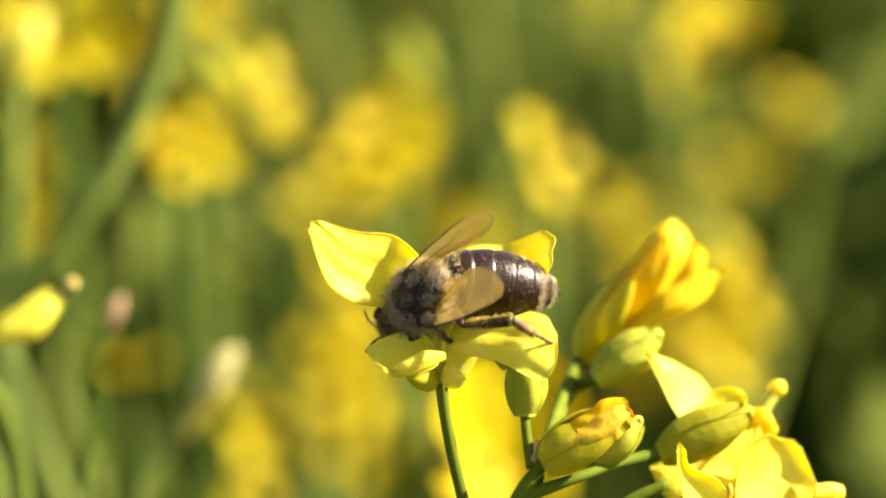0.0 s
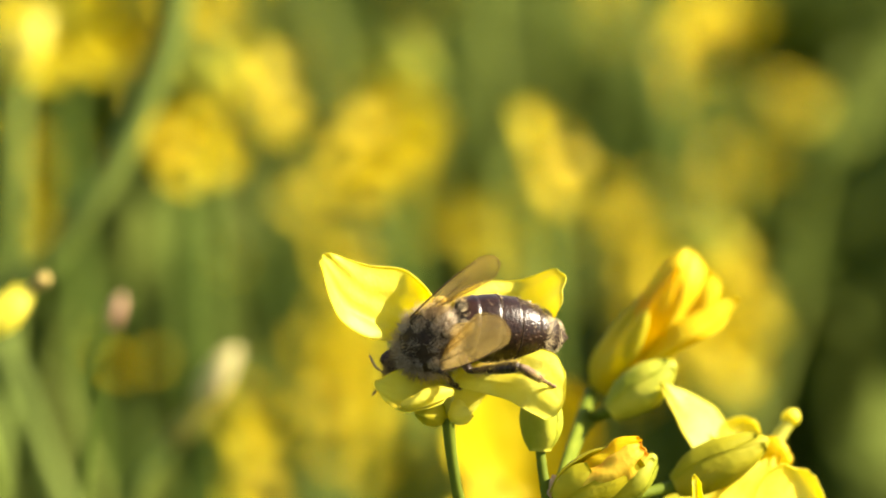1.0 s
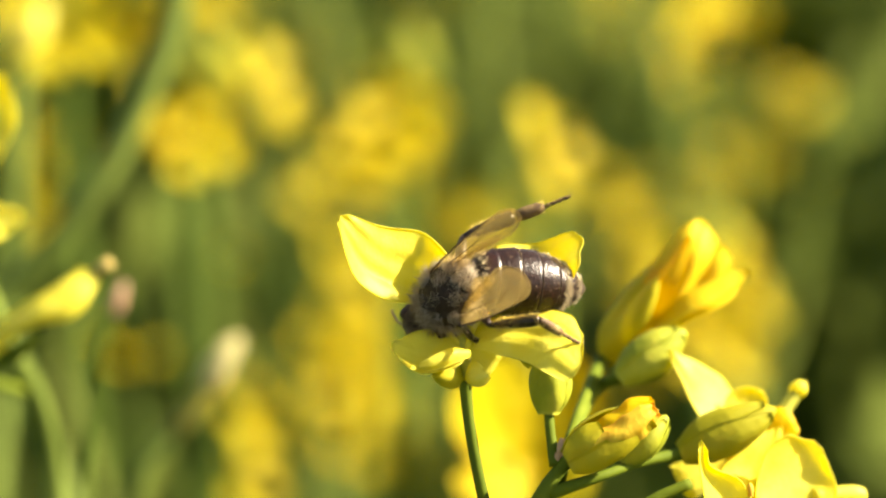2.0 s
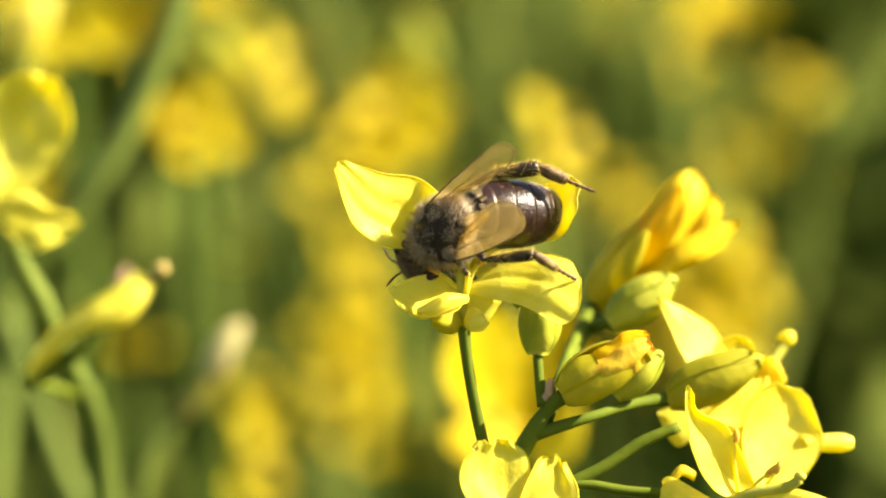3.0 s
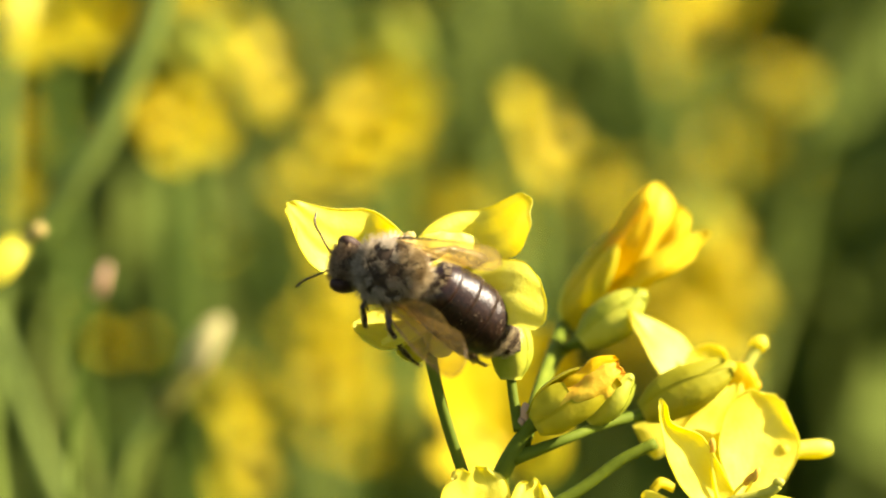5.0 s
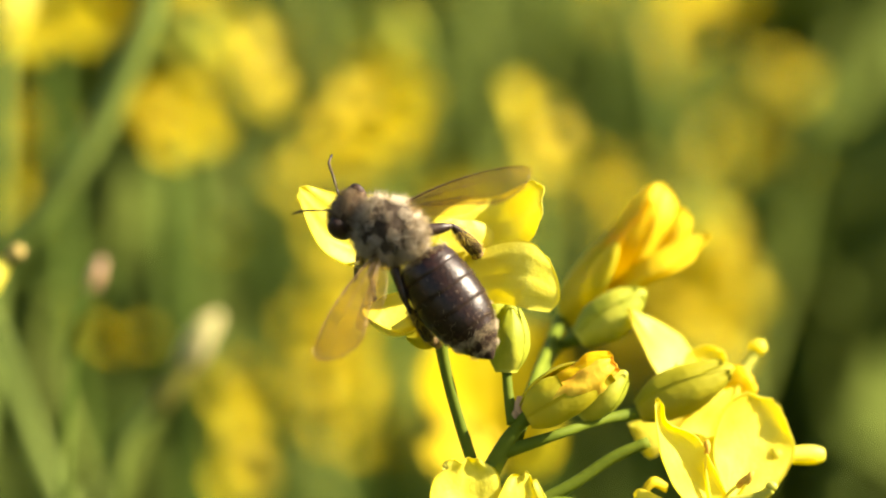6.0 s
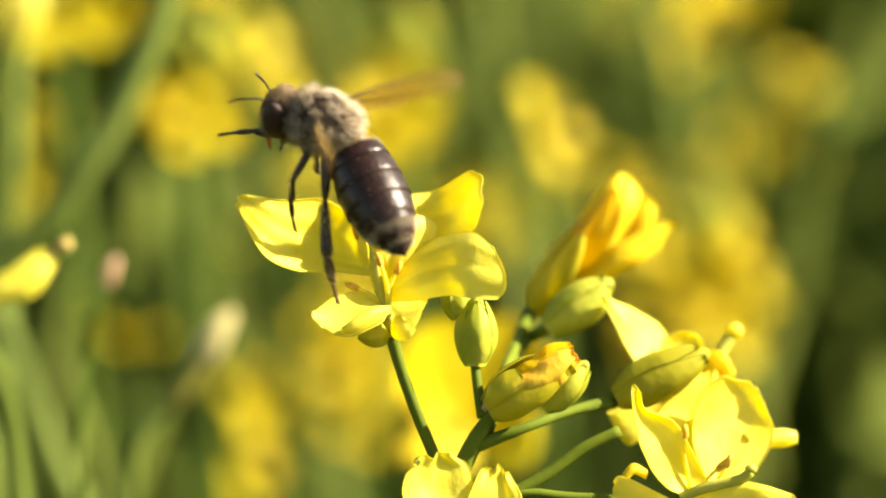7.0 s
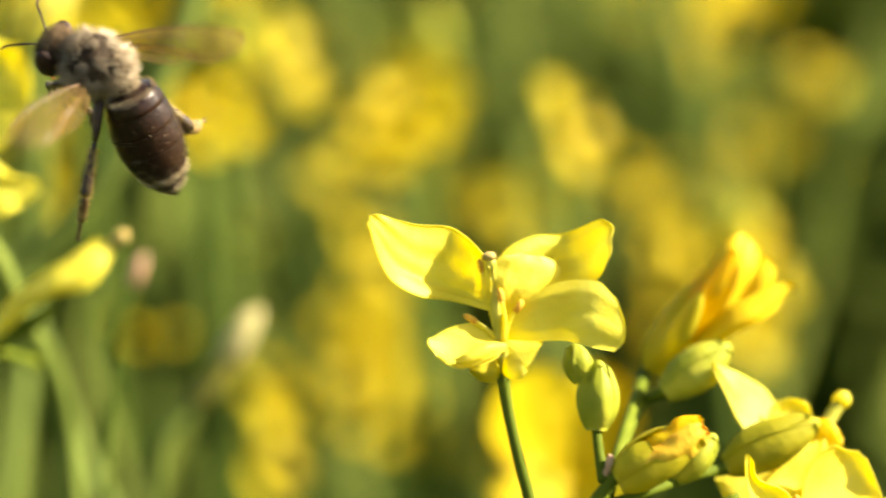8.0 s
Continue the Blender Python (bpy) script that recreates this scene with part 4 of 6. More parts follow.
            bm = bmesh.new()
            limb(bm, ((0, 0, 0), (0.3 * f, 0, 0.06), (0.75 * f, 0, 0.05), (f, 0, 0)), (0.22, fat * 0.7 + 0.1, fat * 0.6 + 0.07, 0.17))
            bristles(bm, f, 0.3, 90, 0.3)
            femur = part("femur", bm, [LEG, FUR_BROWN], lg)
            bm = bmesh.new()
            limb(bm, ((-0.05, 0, 0), (0.2 * t, 0, -0.04), (0.6 * t, 0, -0.05), (0.92 * t, 0, 0), (t, 0, 0)), (0.15, fat * 0.62, fat * 0.95, fat, fat * 0.6))
            bristles(bm, t, fat * 0.9, 420 if key == "hind" else 90, 0.46 if key == "hind" else 0.22)
            tibia = part("tibia", bm, [LEG, POLLEN if key == "hind" else FUR_PALE], lg, "dark tibia fringed with pale bristles")
            bm = bmesh.new()
            k = 0.55 * m
            limb(bm, ((-0.05, 0, 0), (0.3 * k, 0, 0), (0.8 * k, 0, 0), (k, 0, 0)), (fat * 0.55, fat * 0.85, fat * 0.8, fat * 0.45))
            for j in range(4):
                x0, x1 = k + (m - k) * j / 4, k + (m - k) * (j + 1) / 4
                limb(bm, ((x0 - 0.03, 0, -0.03 * j), (x0 * 0.4 + x1 * 0.6, 0, -0.03 * j), (x1, 0, -0.03 * (j + 1))), (0.08, 0.12 if key != "hind" else 0.15, 0.1), 6, 6)
            for y in (-0.1, 0.1):
                limb(bm, ((m - 0.05, 0, -0.12), (m + 0.15, y, -0.12), (m + 0.2, y * 2, -0.3)), (0.06, 0.05, 0.02), 6, 6)
            bristles(bm, k, fat * 0.75, 200 if key == "hind" else 60, 0.3 if key == "hind" else 0.16)
            tarsus = part("tarsus", bm, [POLLEN_LEG, POLLEN] if key == "hind" else [LEG, FUR_PALE], lg)
            legs[key, s] = (femur, tibia, tarsus)
    return abd, wings, legs, head, antennae


abdomen, wings, legs, bee_head, antennae = build_bee(bee)


# ---- the crop behind ----
def field_flower_mesh(seed, r=7.5):
    rnd = random.Random(seed)
    bm = bmesh.new()
    for k in range(4):
        a = k * math.pi / 2 + rnd.uniform(-0.2, 0.2)
        lift = rnd.uniform(0.1, 0.5)
        d, e = Vector((math.cos(a), math.sin(a), 0)), Vector((-math.sin(a), math.cos(a), 0))
        L, M, R = [], [], []
        for u, wd in ((0.05, 0.06), (0.35, 0.22), (0.7, 0.46), (1.0, 0.32)):
            c = d * (u * r) + Vector((0, 0, r * lift * (u ** 0.7)))
            L.append((c - e * wd * r) * MM)
            M.append((c + Vector((0, 0, -0.08 * r))) * MM)
            R.append((c + e * wd * r) * MM)
        sheet(bm, L, M, R, 6, 4, 0.2 * MM, 0.3 * MM, 0.5, seed + k)
    tube(bm, [(0, 0, -2 * MM), (0, 0, 2 * MM), (0, 0, 6 * MM)], [1.2 * MM, 1.2 * MM, 0.8 * MM], 4, 6, 1)
    me = bpy.data.meshes.new("flower")
    bm.to_mesh(me)
    bm.free()
    me.materials.append(FIELD_PETAL)
    me.materials.append(FIELD_STEM)
    me.polygons.foreach_set("use_smooth", [True] * len(me.polygons))
    return me


def field_bud_mesh():
    bm = bmesh.new()
    rnd = random.Random(8)
    for _ in range(9):
        c = Vector((rnd.gauss(0, 2.2), rnd.gauss(0, 2.2), rnd.uniform(0, 4))) * MM
        blob(bm, c, 1.3 * MM, 1.3 * MM, 2.6 * MM, None, 8, 6)
    me = bpy.data.meshes.new("buds")
    bm.to_mesh(me)
    bm.free()
    me.materials.append(BUD_GREEN)
    me.polygons.foreach_set("use_smooth", [True] * len(me.polygons))
    return me


def field_leaf_mesh():
    bm = bmesh.new()
    L, M, R = [], [], []
    for u, wd, z in ((0, 0.04, 0), (0.3, 0.16, 0.12), (0.65, 0.2, 0.1), (1, 0.04, -0.1)):
        c = Vector((u, 0, z))
        L.append((c + Vector((0, -wd, 0.03))) * 0.11)
        M.append(c * 0.11)
        R.append((c + Vector((0, wd, 0.03))) * 0.11)
    sheet(bm, L, M, R, 10, 6, 0.4 * MM, 4 * MM, 0.02, 2)
    me = bpy.data.meshes.new("leaf")
    bm.to_mesh(me)
    bm.free()
    me.materials.append(LEAF)
    me.polygons.foreach_set("use_smooth", [True] * len(me.polygons))
    return me


FLOWERS = [field_flower_mesh(k, 5.6 + 0.6 * k) for k in range(4)]
BUDS, LEAFM = field_bud_mesh(), field_leaf_mesh()


def bloom(p, c, rnd, n, spread, face=0.5, sunny=0.0):
    """n flowers round a head centre c."""
    for k in range(n):
        o = new("flower", FLOWERS[rnd.randrange(4)])
        o.parent = p
        a = rnd.uniform(0, 6.28)
        off = Vector((math.cos(a) * spread, math.sin(a) * spread * 0.6, rnd.uniform(-0.8, 0.5) * spread)) * (MM if n > 1 else 0.0)
        tilt = Vector((math.cos(a) * 0.7 + sunny, math.sin(a) * (0.7 - sunny) - face, 0.75)).normalized()
        o.matrix_local = Matrix.Translation(c + off) @ tilt.to_track_quat("Z", "X").to_matrix().to_4x4() @ pose(0, 0, 0, 0, 0, rnd.uniform(0, 90))


def crop_plant(head, n, spread, seed, label, lean=0.05, sides=0, leaves=2, sunny=0.0):
    rnd = random.Random(seed)
    base = Vector((head.x + rnd.gauss(0, lean), head.y + rnd.gauss(0, lean), 0))
    p = tagged(new("rapeseed_plant"), label, "plant", "rapeseed crop behind the bee")
    p.location = base
    h = head - base
    bend = Vector((rnd.gauss(0, 0.012), rnd.gauss(0, 0.012), 0))
    line = [Vector((0, 0, -0.02)), h * 0.4 + bend, h * 0.75 + bend, h - Vector((0, 0, 0.004))]
    bm = bmesh.new()
    tube(bm, line, [4.5 * MM, 3.6 * MM, 2.2 * MM, 1.3 * MM], 18, 8)
    part("stem", bm, FIELD_STEM, p)
    bloom(p, h, rnd, n, spread, 0.5, sunny)
    if n > 2:
        o = new("bud", BUDS)
        o.parent = p
        o.location = h + Vector((0, 0, 0.006))
    sp = spline(line, 40)
    for k in range(sides):
        s = sp[rnd.randrange(22, 37)]
        a = rnd.uniform(0, 6.28)
        e = s + Vector((math.cos(a) * rnd.uniform(0.03, 0.08), math.sin(a) * rnd.uniform(0.03, 0.08), rnd.uniform(0.04, 0.12)))
        bm = bmesh.new()
        tube(bm, [s, (s + e) / 2 + Vector((math.cos(a), math.sin(a), 0)) * 0.01, e], [1.8 * MM, 1.4 * MM, 1.0 * MM], 8, 7)
        part("branch", bm, FIELD_STEM, p)
        bloom(p, e, rnd, rnd.randrange(2, 5), rnd.uniform(6, 11))
    for k in range(leaves):
        s = sp[rnd.randrange(10, 30)]
        o = new("leaf", LEAFM)
        o.parent = p
        o.matrix_local = Matrix.Translation(s) @ pose(0, 0, 0, 0, rnd.uniform(-45, 10), rnd.uniform(0, 360))
    return p


CROP_LABEL = "green rapeseed plant with leaves and few flowers in the dense crop"
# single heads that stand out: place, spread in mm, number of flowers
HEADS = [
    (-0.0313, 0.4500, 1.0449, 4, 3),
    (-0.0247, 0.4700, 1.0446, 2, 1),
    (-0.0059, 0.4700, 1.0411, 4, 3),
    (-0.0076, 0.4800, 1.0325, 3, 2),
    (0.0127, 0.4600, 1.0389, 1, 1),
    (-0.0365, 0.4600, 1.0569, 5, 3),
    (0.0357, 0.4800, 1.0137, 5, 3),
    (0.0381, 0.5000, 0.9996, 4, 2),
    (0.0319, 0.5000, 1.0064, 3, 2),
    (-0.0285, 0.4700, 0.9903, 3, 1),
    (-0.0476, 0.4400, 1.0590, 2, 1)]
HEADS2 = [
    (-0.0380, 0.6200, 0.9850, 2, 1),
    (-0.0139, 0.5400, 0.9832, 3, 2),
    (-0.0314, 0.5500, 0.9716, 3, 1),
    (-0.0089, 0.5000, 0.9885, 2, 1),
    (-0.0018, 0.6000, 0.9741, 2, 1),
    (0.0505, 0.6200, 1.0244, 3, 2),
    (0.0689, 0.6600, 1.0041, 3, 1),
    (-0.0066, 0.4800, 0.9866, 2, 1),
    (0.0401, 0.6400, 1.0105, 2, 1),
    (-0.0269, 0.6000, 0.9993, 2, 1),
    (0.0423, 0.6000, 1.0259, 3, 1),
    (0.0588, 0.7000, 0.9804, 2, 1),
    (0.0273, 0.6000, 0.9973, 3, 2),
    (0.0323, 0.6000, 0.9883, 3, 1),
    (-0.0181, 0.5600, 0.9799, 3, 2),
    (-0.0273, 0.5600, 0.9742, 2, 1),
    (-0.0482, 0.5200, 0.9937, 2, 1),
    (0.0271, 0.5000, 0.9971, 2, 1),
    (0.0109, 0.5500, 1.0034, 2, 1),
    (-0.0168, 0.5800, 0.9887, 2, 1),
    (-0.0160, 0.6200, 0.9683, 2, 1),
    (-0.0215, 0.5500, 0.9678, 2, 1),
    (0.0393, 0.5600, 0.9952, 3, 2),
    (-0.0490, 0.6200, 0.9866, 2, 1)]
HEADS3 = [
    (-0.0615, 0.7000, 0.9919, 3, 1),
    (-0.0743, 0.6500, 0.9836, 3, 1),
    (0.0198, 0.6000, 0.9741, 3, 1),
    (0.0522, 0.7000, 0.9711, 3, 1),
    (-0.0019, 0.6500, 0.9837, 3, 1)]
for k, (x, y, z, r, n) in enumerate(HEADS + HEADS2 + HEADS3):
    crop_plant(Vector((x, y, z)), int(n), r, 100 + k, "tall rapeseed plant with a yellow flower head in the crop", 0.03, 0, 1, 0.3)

# leafy plant added to stand in for the shade between crop plants
def shade_plant(head, size, seed):
    rnd = random.Random(seed)
    base = Vector((head.x + 0.05, head.y + 0.03, 0))
    p = tagged(new("rapeseed_plant"), "leafy dark green rapeseed plant without flowers", "plant", "rapeseed crop behind the bee")
    p.location = base
    h = head - base
    bm = bmesh.new()
    tube(bm, [Vector((0, 0, -0.02)), h * 0.5, h * 0.8 + Vector((0.01, 0, 0)), h], [4 * MM, 3.4 * MM, 2.4 * MM, 1.2 * MM], 14, 8)
    part("stem", bm, FIELD_STEM, p)
    for k in range(9):
        o = new("leaf", LEAFM)
        o.parent = p
        o.matrix_local = Matrix.Translation(h - Vector((0, 0, 0.005 * k))) @ pose(0, 0, 0, rnd.uniform(40, 80), rnd.uniform(-70, 40), rnd.uniform(-40, 220)) @ Matrix.Scale(size, 4)
    return p


# shaded gaps darkened with added plants: place, leaf size
SHADE_PLANTS = [
    (0.0617, 0.5600, 1.0064, 0.3),
    (0.0594, 0.5500, 0.9849, 0.3),
    (0.0654, 0.5500, 0.9960, 0.3),
    (0.0609, 0.5200, 0.9795, 0.3),
    (0.0690, 0.5800, 1.0167, 0.3),
    (0.0607, 0.6000, 0.9782, 0.25),
    (-0.0442, 0.5500, 1.0098, 0.22),
    (-0.0584, 0.5500, 1.0125, 0.25),
    (-0.0505, 0.5200, 1.0060, 0.25),
    (-0.0485, 0.6013, 0.9985, 0.3),
    (-0.0232, 0.6365, 0.9753, 0.4),
    (0.0065, 0.6602, 0.9865, 0.3),
    (0.0666, 0.5959, 0.9784, 0.25),
    (0.0719, 0.6271, 0.9789, 0.25),
    (0.0741, 0.6767, 0.9711, 0.22),
    (0.0834, 0.6705, 0.9478, 0.3),
    (0.0203, 0.5771, 0.9857, 0.35),
    (-0.0794, 0.6674, 0.9361, 0.4),
    (-0.0596, 0.6855, 1.0039, 0.25)]
for k, (x, y, z, r) in enumerate(SHADE_PLANTS):
    shade_plant(Vector((x, y, z)), r, 300 + k)

# stalks close behind: bend points from top to bottom, radius in mm
STALKS = [
    (1.32, (-0.0253, 0.3429, 1.0866), (-0.0268, 0.3407, 1.0787), (-0.0318, 0.3379, 1.0677), (-0.0367, 0.336, 1.0608), (-0.0416, 0.3346, 1.0556)),
    (1.25, (-0.0439, 0.3692, 1.0745), (-0.0447, 0.3671, 1.0665), (-0.045, 0.3643, 1.0563), (-0.0456, 0.3616, 1.046)),
    (1.19, (-0.0454, 0.35, 1.047), (-0.0433, 0.3488, 1.0426), (-0.0408, 0.347, 1.036), (-0.0385, 0.3455, 1.0305)),
    (1.59, (-0.0215, 0.544, 1.0472), (-0.0167, 0.5397, 1.0313), (-0.0133, 0.5357, 1.0163)),
    (1.69, (0.0049, 0.544, 1.0472), (0.0075, 0.5386, 1.0272), (0.0092, 0.5342, 1.0104)),
    (1, (-0.0303, 0.3812, 1.0272), (-0.0322, 0.3802, 1.0235), (-0.0341, 0.3789, 1.0187)),
    (1.9, (0.0218, 0.6346, 1.0301), (0.0182, 0.6305, 1.0145), (0.0147, 0.6271, 1.0019)),
    (1, (-0.0437, 0.4037, 1.0337), (-0.0453, 0.402, 1.0274), (-0.0424, 0.3996, 1.0185), (-0.0404, 0.3979, 1.0121)),
    (1.3, (-0.0314, 0.5335, 1.0161), (-0.027, 0.5304, 1.0044), (-0.0245, 0.5268, 0.9911)),
    (1.59, (0.0291, 0.544, 1.0472), (0.0342, 0.5386, 1.0272), (0.0368, 0.535, 1.0138)),
    (1.48, (0.0619, 0.5408, 1.0355), (0.0558, 0.5357, 1.0163), (0.0533, 0.5319, 1.0021))]
for k, (r, *line) in enumerate(STALKS):
    line = [Vector(v) for v in line]
    foot = Vector((line[-1].x + (0.04 if line[-1].x > -0.02 else -0.04), line[-1].y + 0.08, 0))
    p = tagged(new("rapeseed_plant"), "bare green rapeseed stalk close behind the flower", "plant", "rapeseed crop behind the bee")
    p.location = foot
    bm = bmesh.new()
    low = line[-1] + (line[-1] - line[-2]).normalized() * 0.06
    low.z = min(low.z, line[-1].z - 0.04)
    tube(bm, [v - foot for v in (*line, low, foot)], [r * MM] * len(line) + [r * 1.4 * MM, r * 3 * MM], 60, 10)
    part("stem", bm, STALK if k < 3 else STALK_FAR, p)
    o = new("leaf", LEAFM)
    o.parent = p
    o.location = (low - foot) * 0.7

# withering buds on thin stalks
STUBS = [
    (4.0, (-0.0437, 0.3650, 1.0732), (-0.0457, 0.3650, 1.0703), (-0.0485, 0.3650, 1.0652), (-0.0506, 0.3650, 1.0561)),
    (1.4, (-0.0291, 0.3077, 1.0618), (-0.0300, 0.3070, 1.0595), (-0.0313, 0.3057, 1.0546), (-0.0318, 0.3031, 1.0450)),
    (3, (-0.0215, 0.3252, 1.0501), (-0.0237, 0.3243, 1.0466), (-0.0263, 0.3235, 1.0435), (-0.0290, 0.3221, 1.0384))]
for k, (r, *line) in enumerate(STUBS):
    line = [Vector(v) for v in line]
    foot = Vector((line[-1].x - 0.03, line[-1].y + 0.05, 0))
    p = tagged(new("rapeseed_plant"), "thin rapeseed stalk topped by a pale withering bud", "plant", "rapeseed crop behind the bee")
    p.location = foot
    bm = bmesh.new()
    tube(bm, [v - foot for v in (*line, line[-1] + (line[-1] - line[-2]) + Vector((0, 0, -0.05)), foot)], [(0.35 if k == 1 else 0.7) * MM] * len(line) + [(0.5 if k == 1 else 1.2) * MM, 3 * MM], 40, 8)
    part("stem", bm, FIELD_STEM if k == 1 else STALK, p)
    bm = bmesh.new()
    blob(bm, line[0] - foot, r * 0.42 * MM, r * 0.42 * MM, r * 1.15 * MM, axis_frame(line[1], line[0]), 12, 8, 0, 0.3, k)
    part("bud", bm, (PETAL_PALE, PINK, WITHER)[k], p, ("pale cream-yellow bud", "pinkish withering bud", "pale withering bud")[k])
    if k == 2:
        bm = bmesh.new()
        blob(bm, line[1] - foot, 0.95 * MM, 0.95 * MM, 4.6 * MM, axis_frame(line[2], line[1]), 12, 10, 0, 0.2, 9)
        part("calyx", bm, SEPAL_DULL, p, "dull olive-yellow calyx below the bud")

# the rest of the crop close by: mostly stalks and leaves, with lower side flowers
_r = random.Random(21)
for k in range(135):
    d = 0.74 + 1.5 * (k / 135) ** 1.1
    x = _r.uniform(-1, 1) * (0.16 * d + 0.12)
    few = _r.random() < (0.45 if x < 0.02 * d else 0.2)
    crop_plant(Vector((x, d, _r.uniform(0.78, 1.06))), _r.randrange(1, 4), _r.uniform(5, 9), 500 + k, CROP_LABEL, 0.05, _r.randrange(1, 4) if few else 0, 11)


def build_field():
    """The wide crop round about, in one joined mesh: thin stalks, leaves and yellow heads."""
    rnd = random.Random(77)
    verts, faces, slots = [], [], []

    def quad(c, a, b, slot):
        n = len(verts)
        verts.extend([c - a - b * 0.3, c + b * -1.0, c + a - b * 0.3, c + a * 0.6 + b, c - a * 0.6 + b])
        faces.append((n, n + 1, n + 2, n + 3, n + 4))
        slots.append(slot)
    step = 0.15
    for ix in range(-34, 35):
        for iy in range(-26, 56):
            x, y = ix * step + rnd.uniform(-0.06, 0.06), iy * step + rnd.uniform(-0.06, 0.06)
            if -0.35 < y < 2.3 and abs(x) < 0.30 + 0.17 * max(y, 0) or x * x + y * y < 0.3:
                continue
            h = rnd.uniform(0.8, 1.12)
            lean = Vector((rnd.gauss(0, 0.04), rnd.gauss(0, 0.04), 0))
            n = len(verts)
            foot, top = Vector((x, y, 0)), Vector((x, y, h)) + lean
            for c, r in ((foot, 0.004), (foot.lerp(top, 0.6), 0.003), (top, 0.001)):
                verts.extend([c + Vector((r, 0, 0)), c + Vector((-r * 0.5, r * 0.87, 0)), c + Vector((-r * 0.5, -r * 0.87, 0))])
            for q in (0, 3):
                for j in range(3):
                    faces.append((n + q + j, n + q + (j + 1) % 3, n + q + 3 + (j + 1) % 3, n + q + 3 + j))
                    slots.append(0)
            for _ in range(7):
                a = rnd.uniform(0, 6.28)
                d = Vector((math.cos(a), math.sin(a), rnd.uniform(-0.3, 0.5)))
                c = foot.lerp(top, rnd.uniform(0.25, 0.85)) + d * 0.06
                quad(c, Vector((-math.sin(a), math.cos(a), 0)) * 0.022, d * 0.055, 1)
            for _ in range(13):
                a = rnd.uniform(0, 6.28)
                c = top + Vector((math.cos(a) * rnd.uniform(0, 0.03), math.sin(a) * rnd.uniform(0, 0.03), -abs(rnd.gauss(0, 0.05))))
                d = Vector((math.cos(a), math.sin(a), rnd.uniform(-0.2, 0.8))).normalized()
                quad(c, d.orthogonal().normalized() * 0.011, d * 0.011, 2)
    me = bpy.data.meshes.new("rapeseed_field")
    me.from_pydata(verts, [], faces)
    for m in (FIELD_STEM, LEAF, FIELD_PETAL):
        me.materials.append(m)
    me.polygons.foreach_set("material_index", slots)
    return tagged(new("rapeseed_field", me), "wide field of yellow flowering rapeseed all around", "crop", kind="stuff")


build_field()


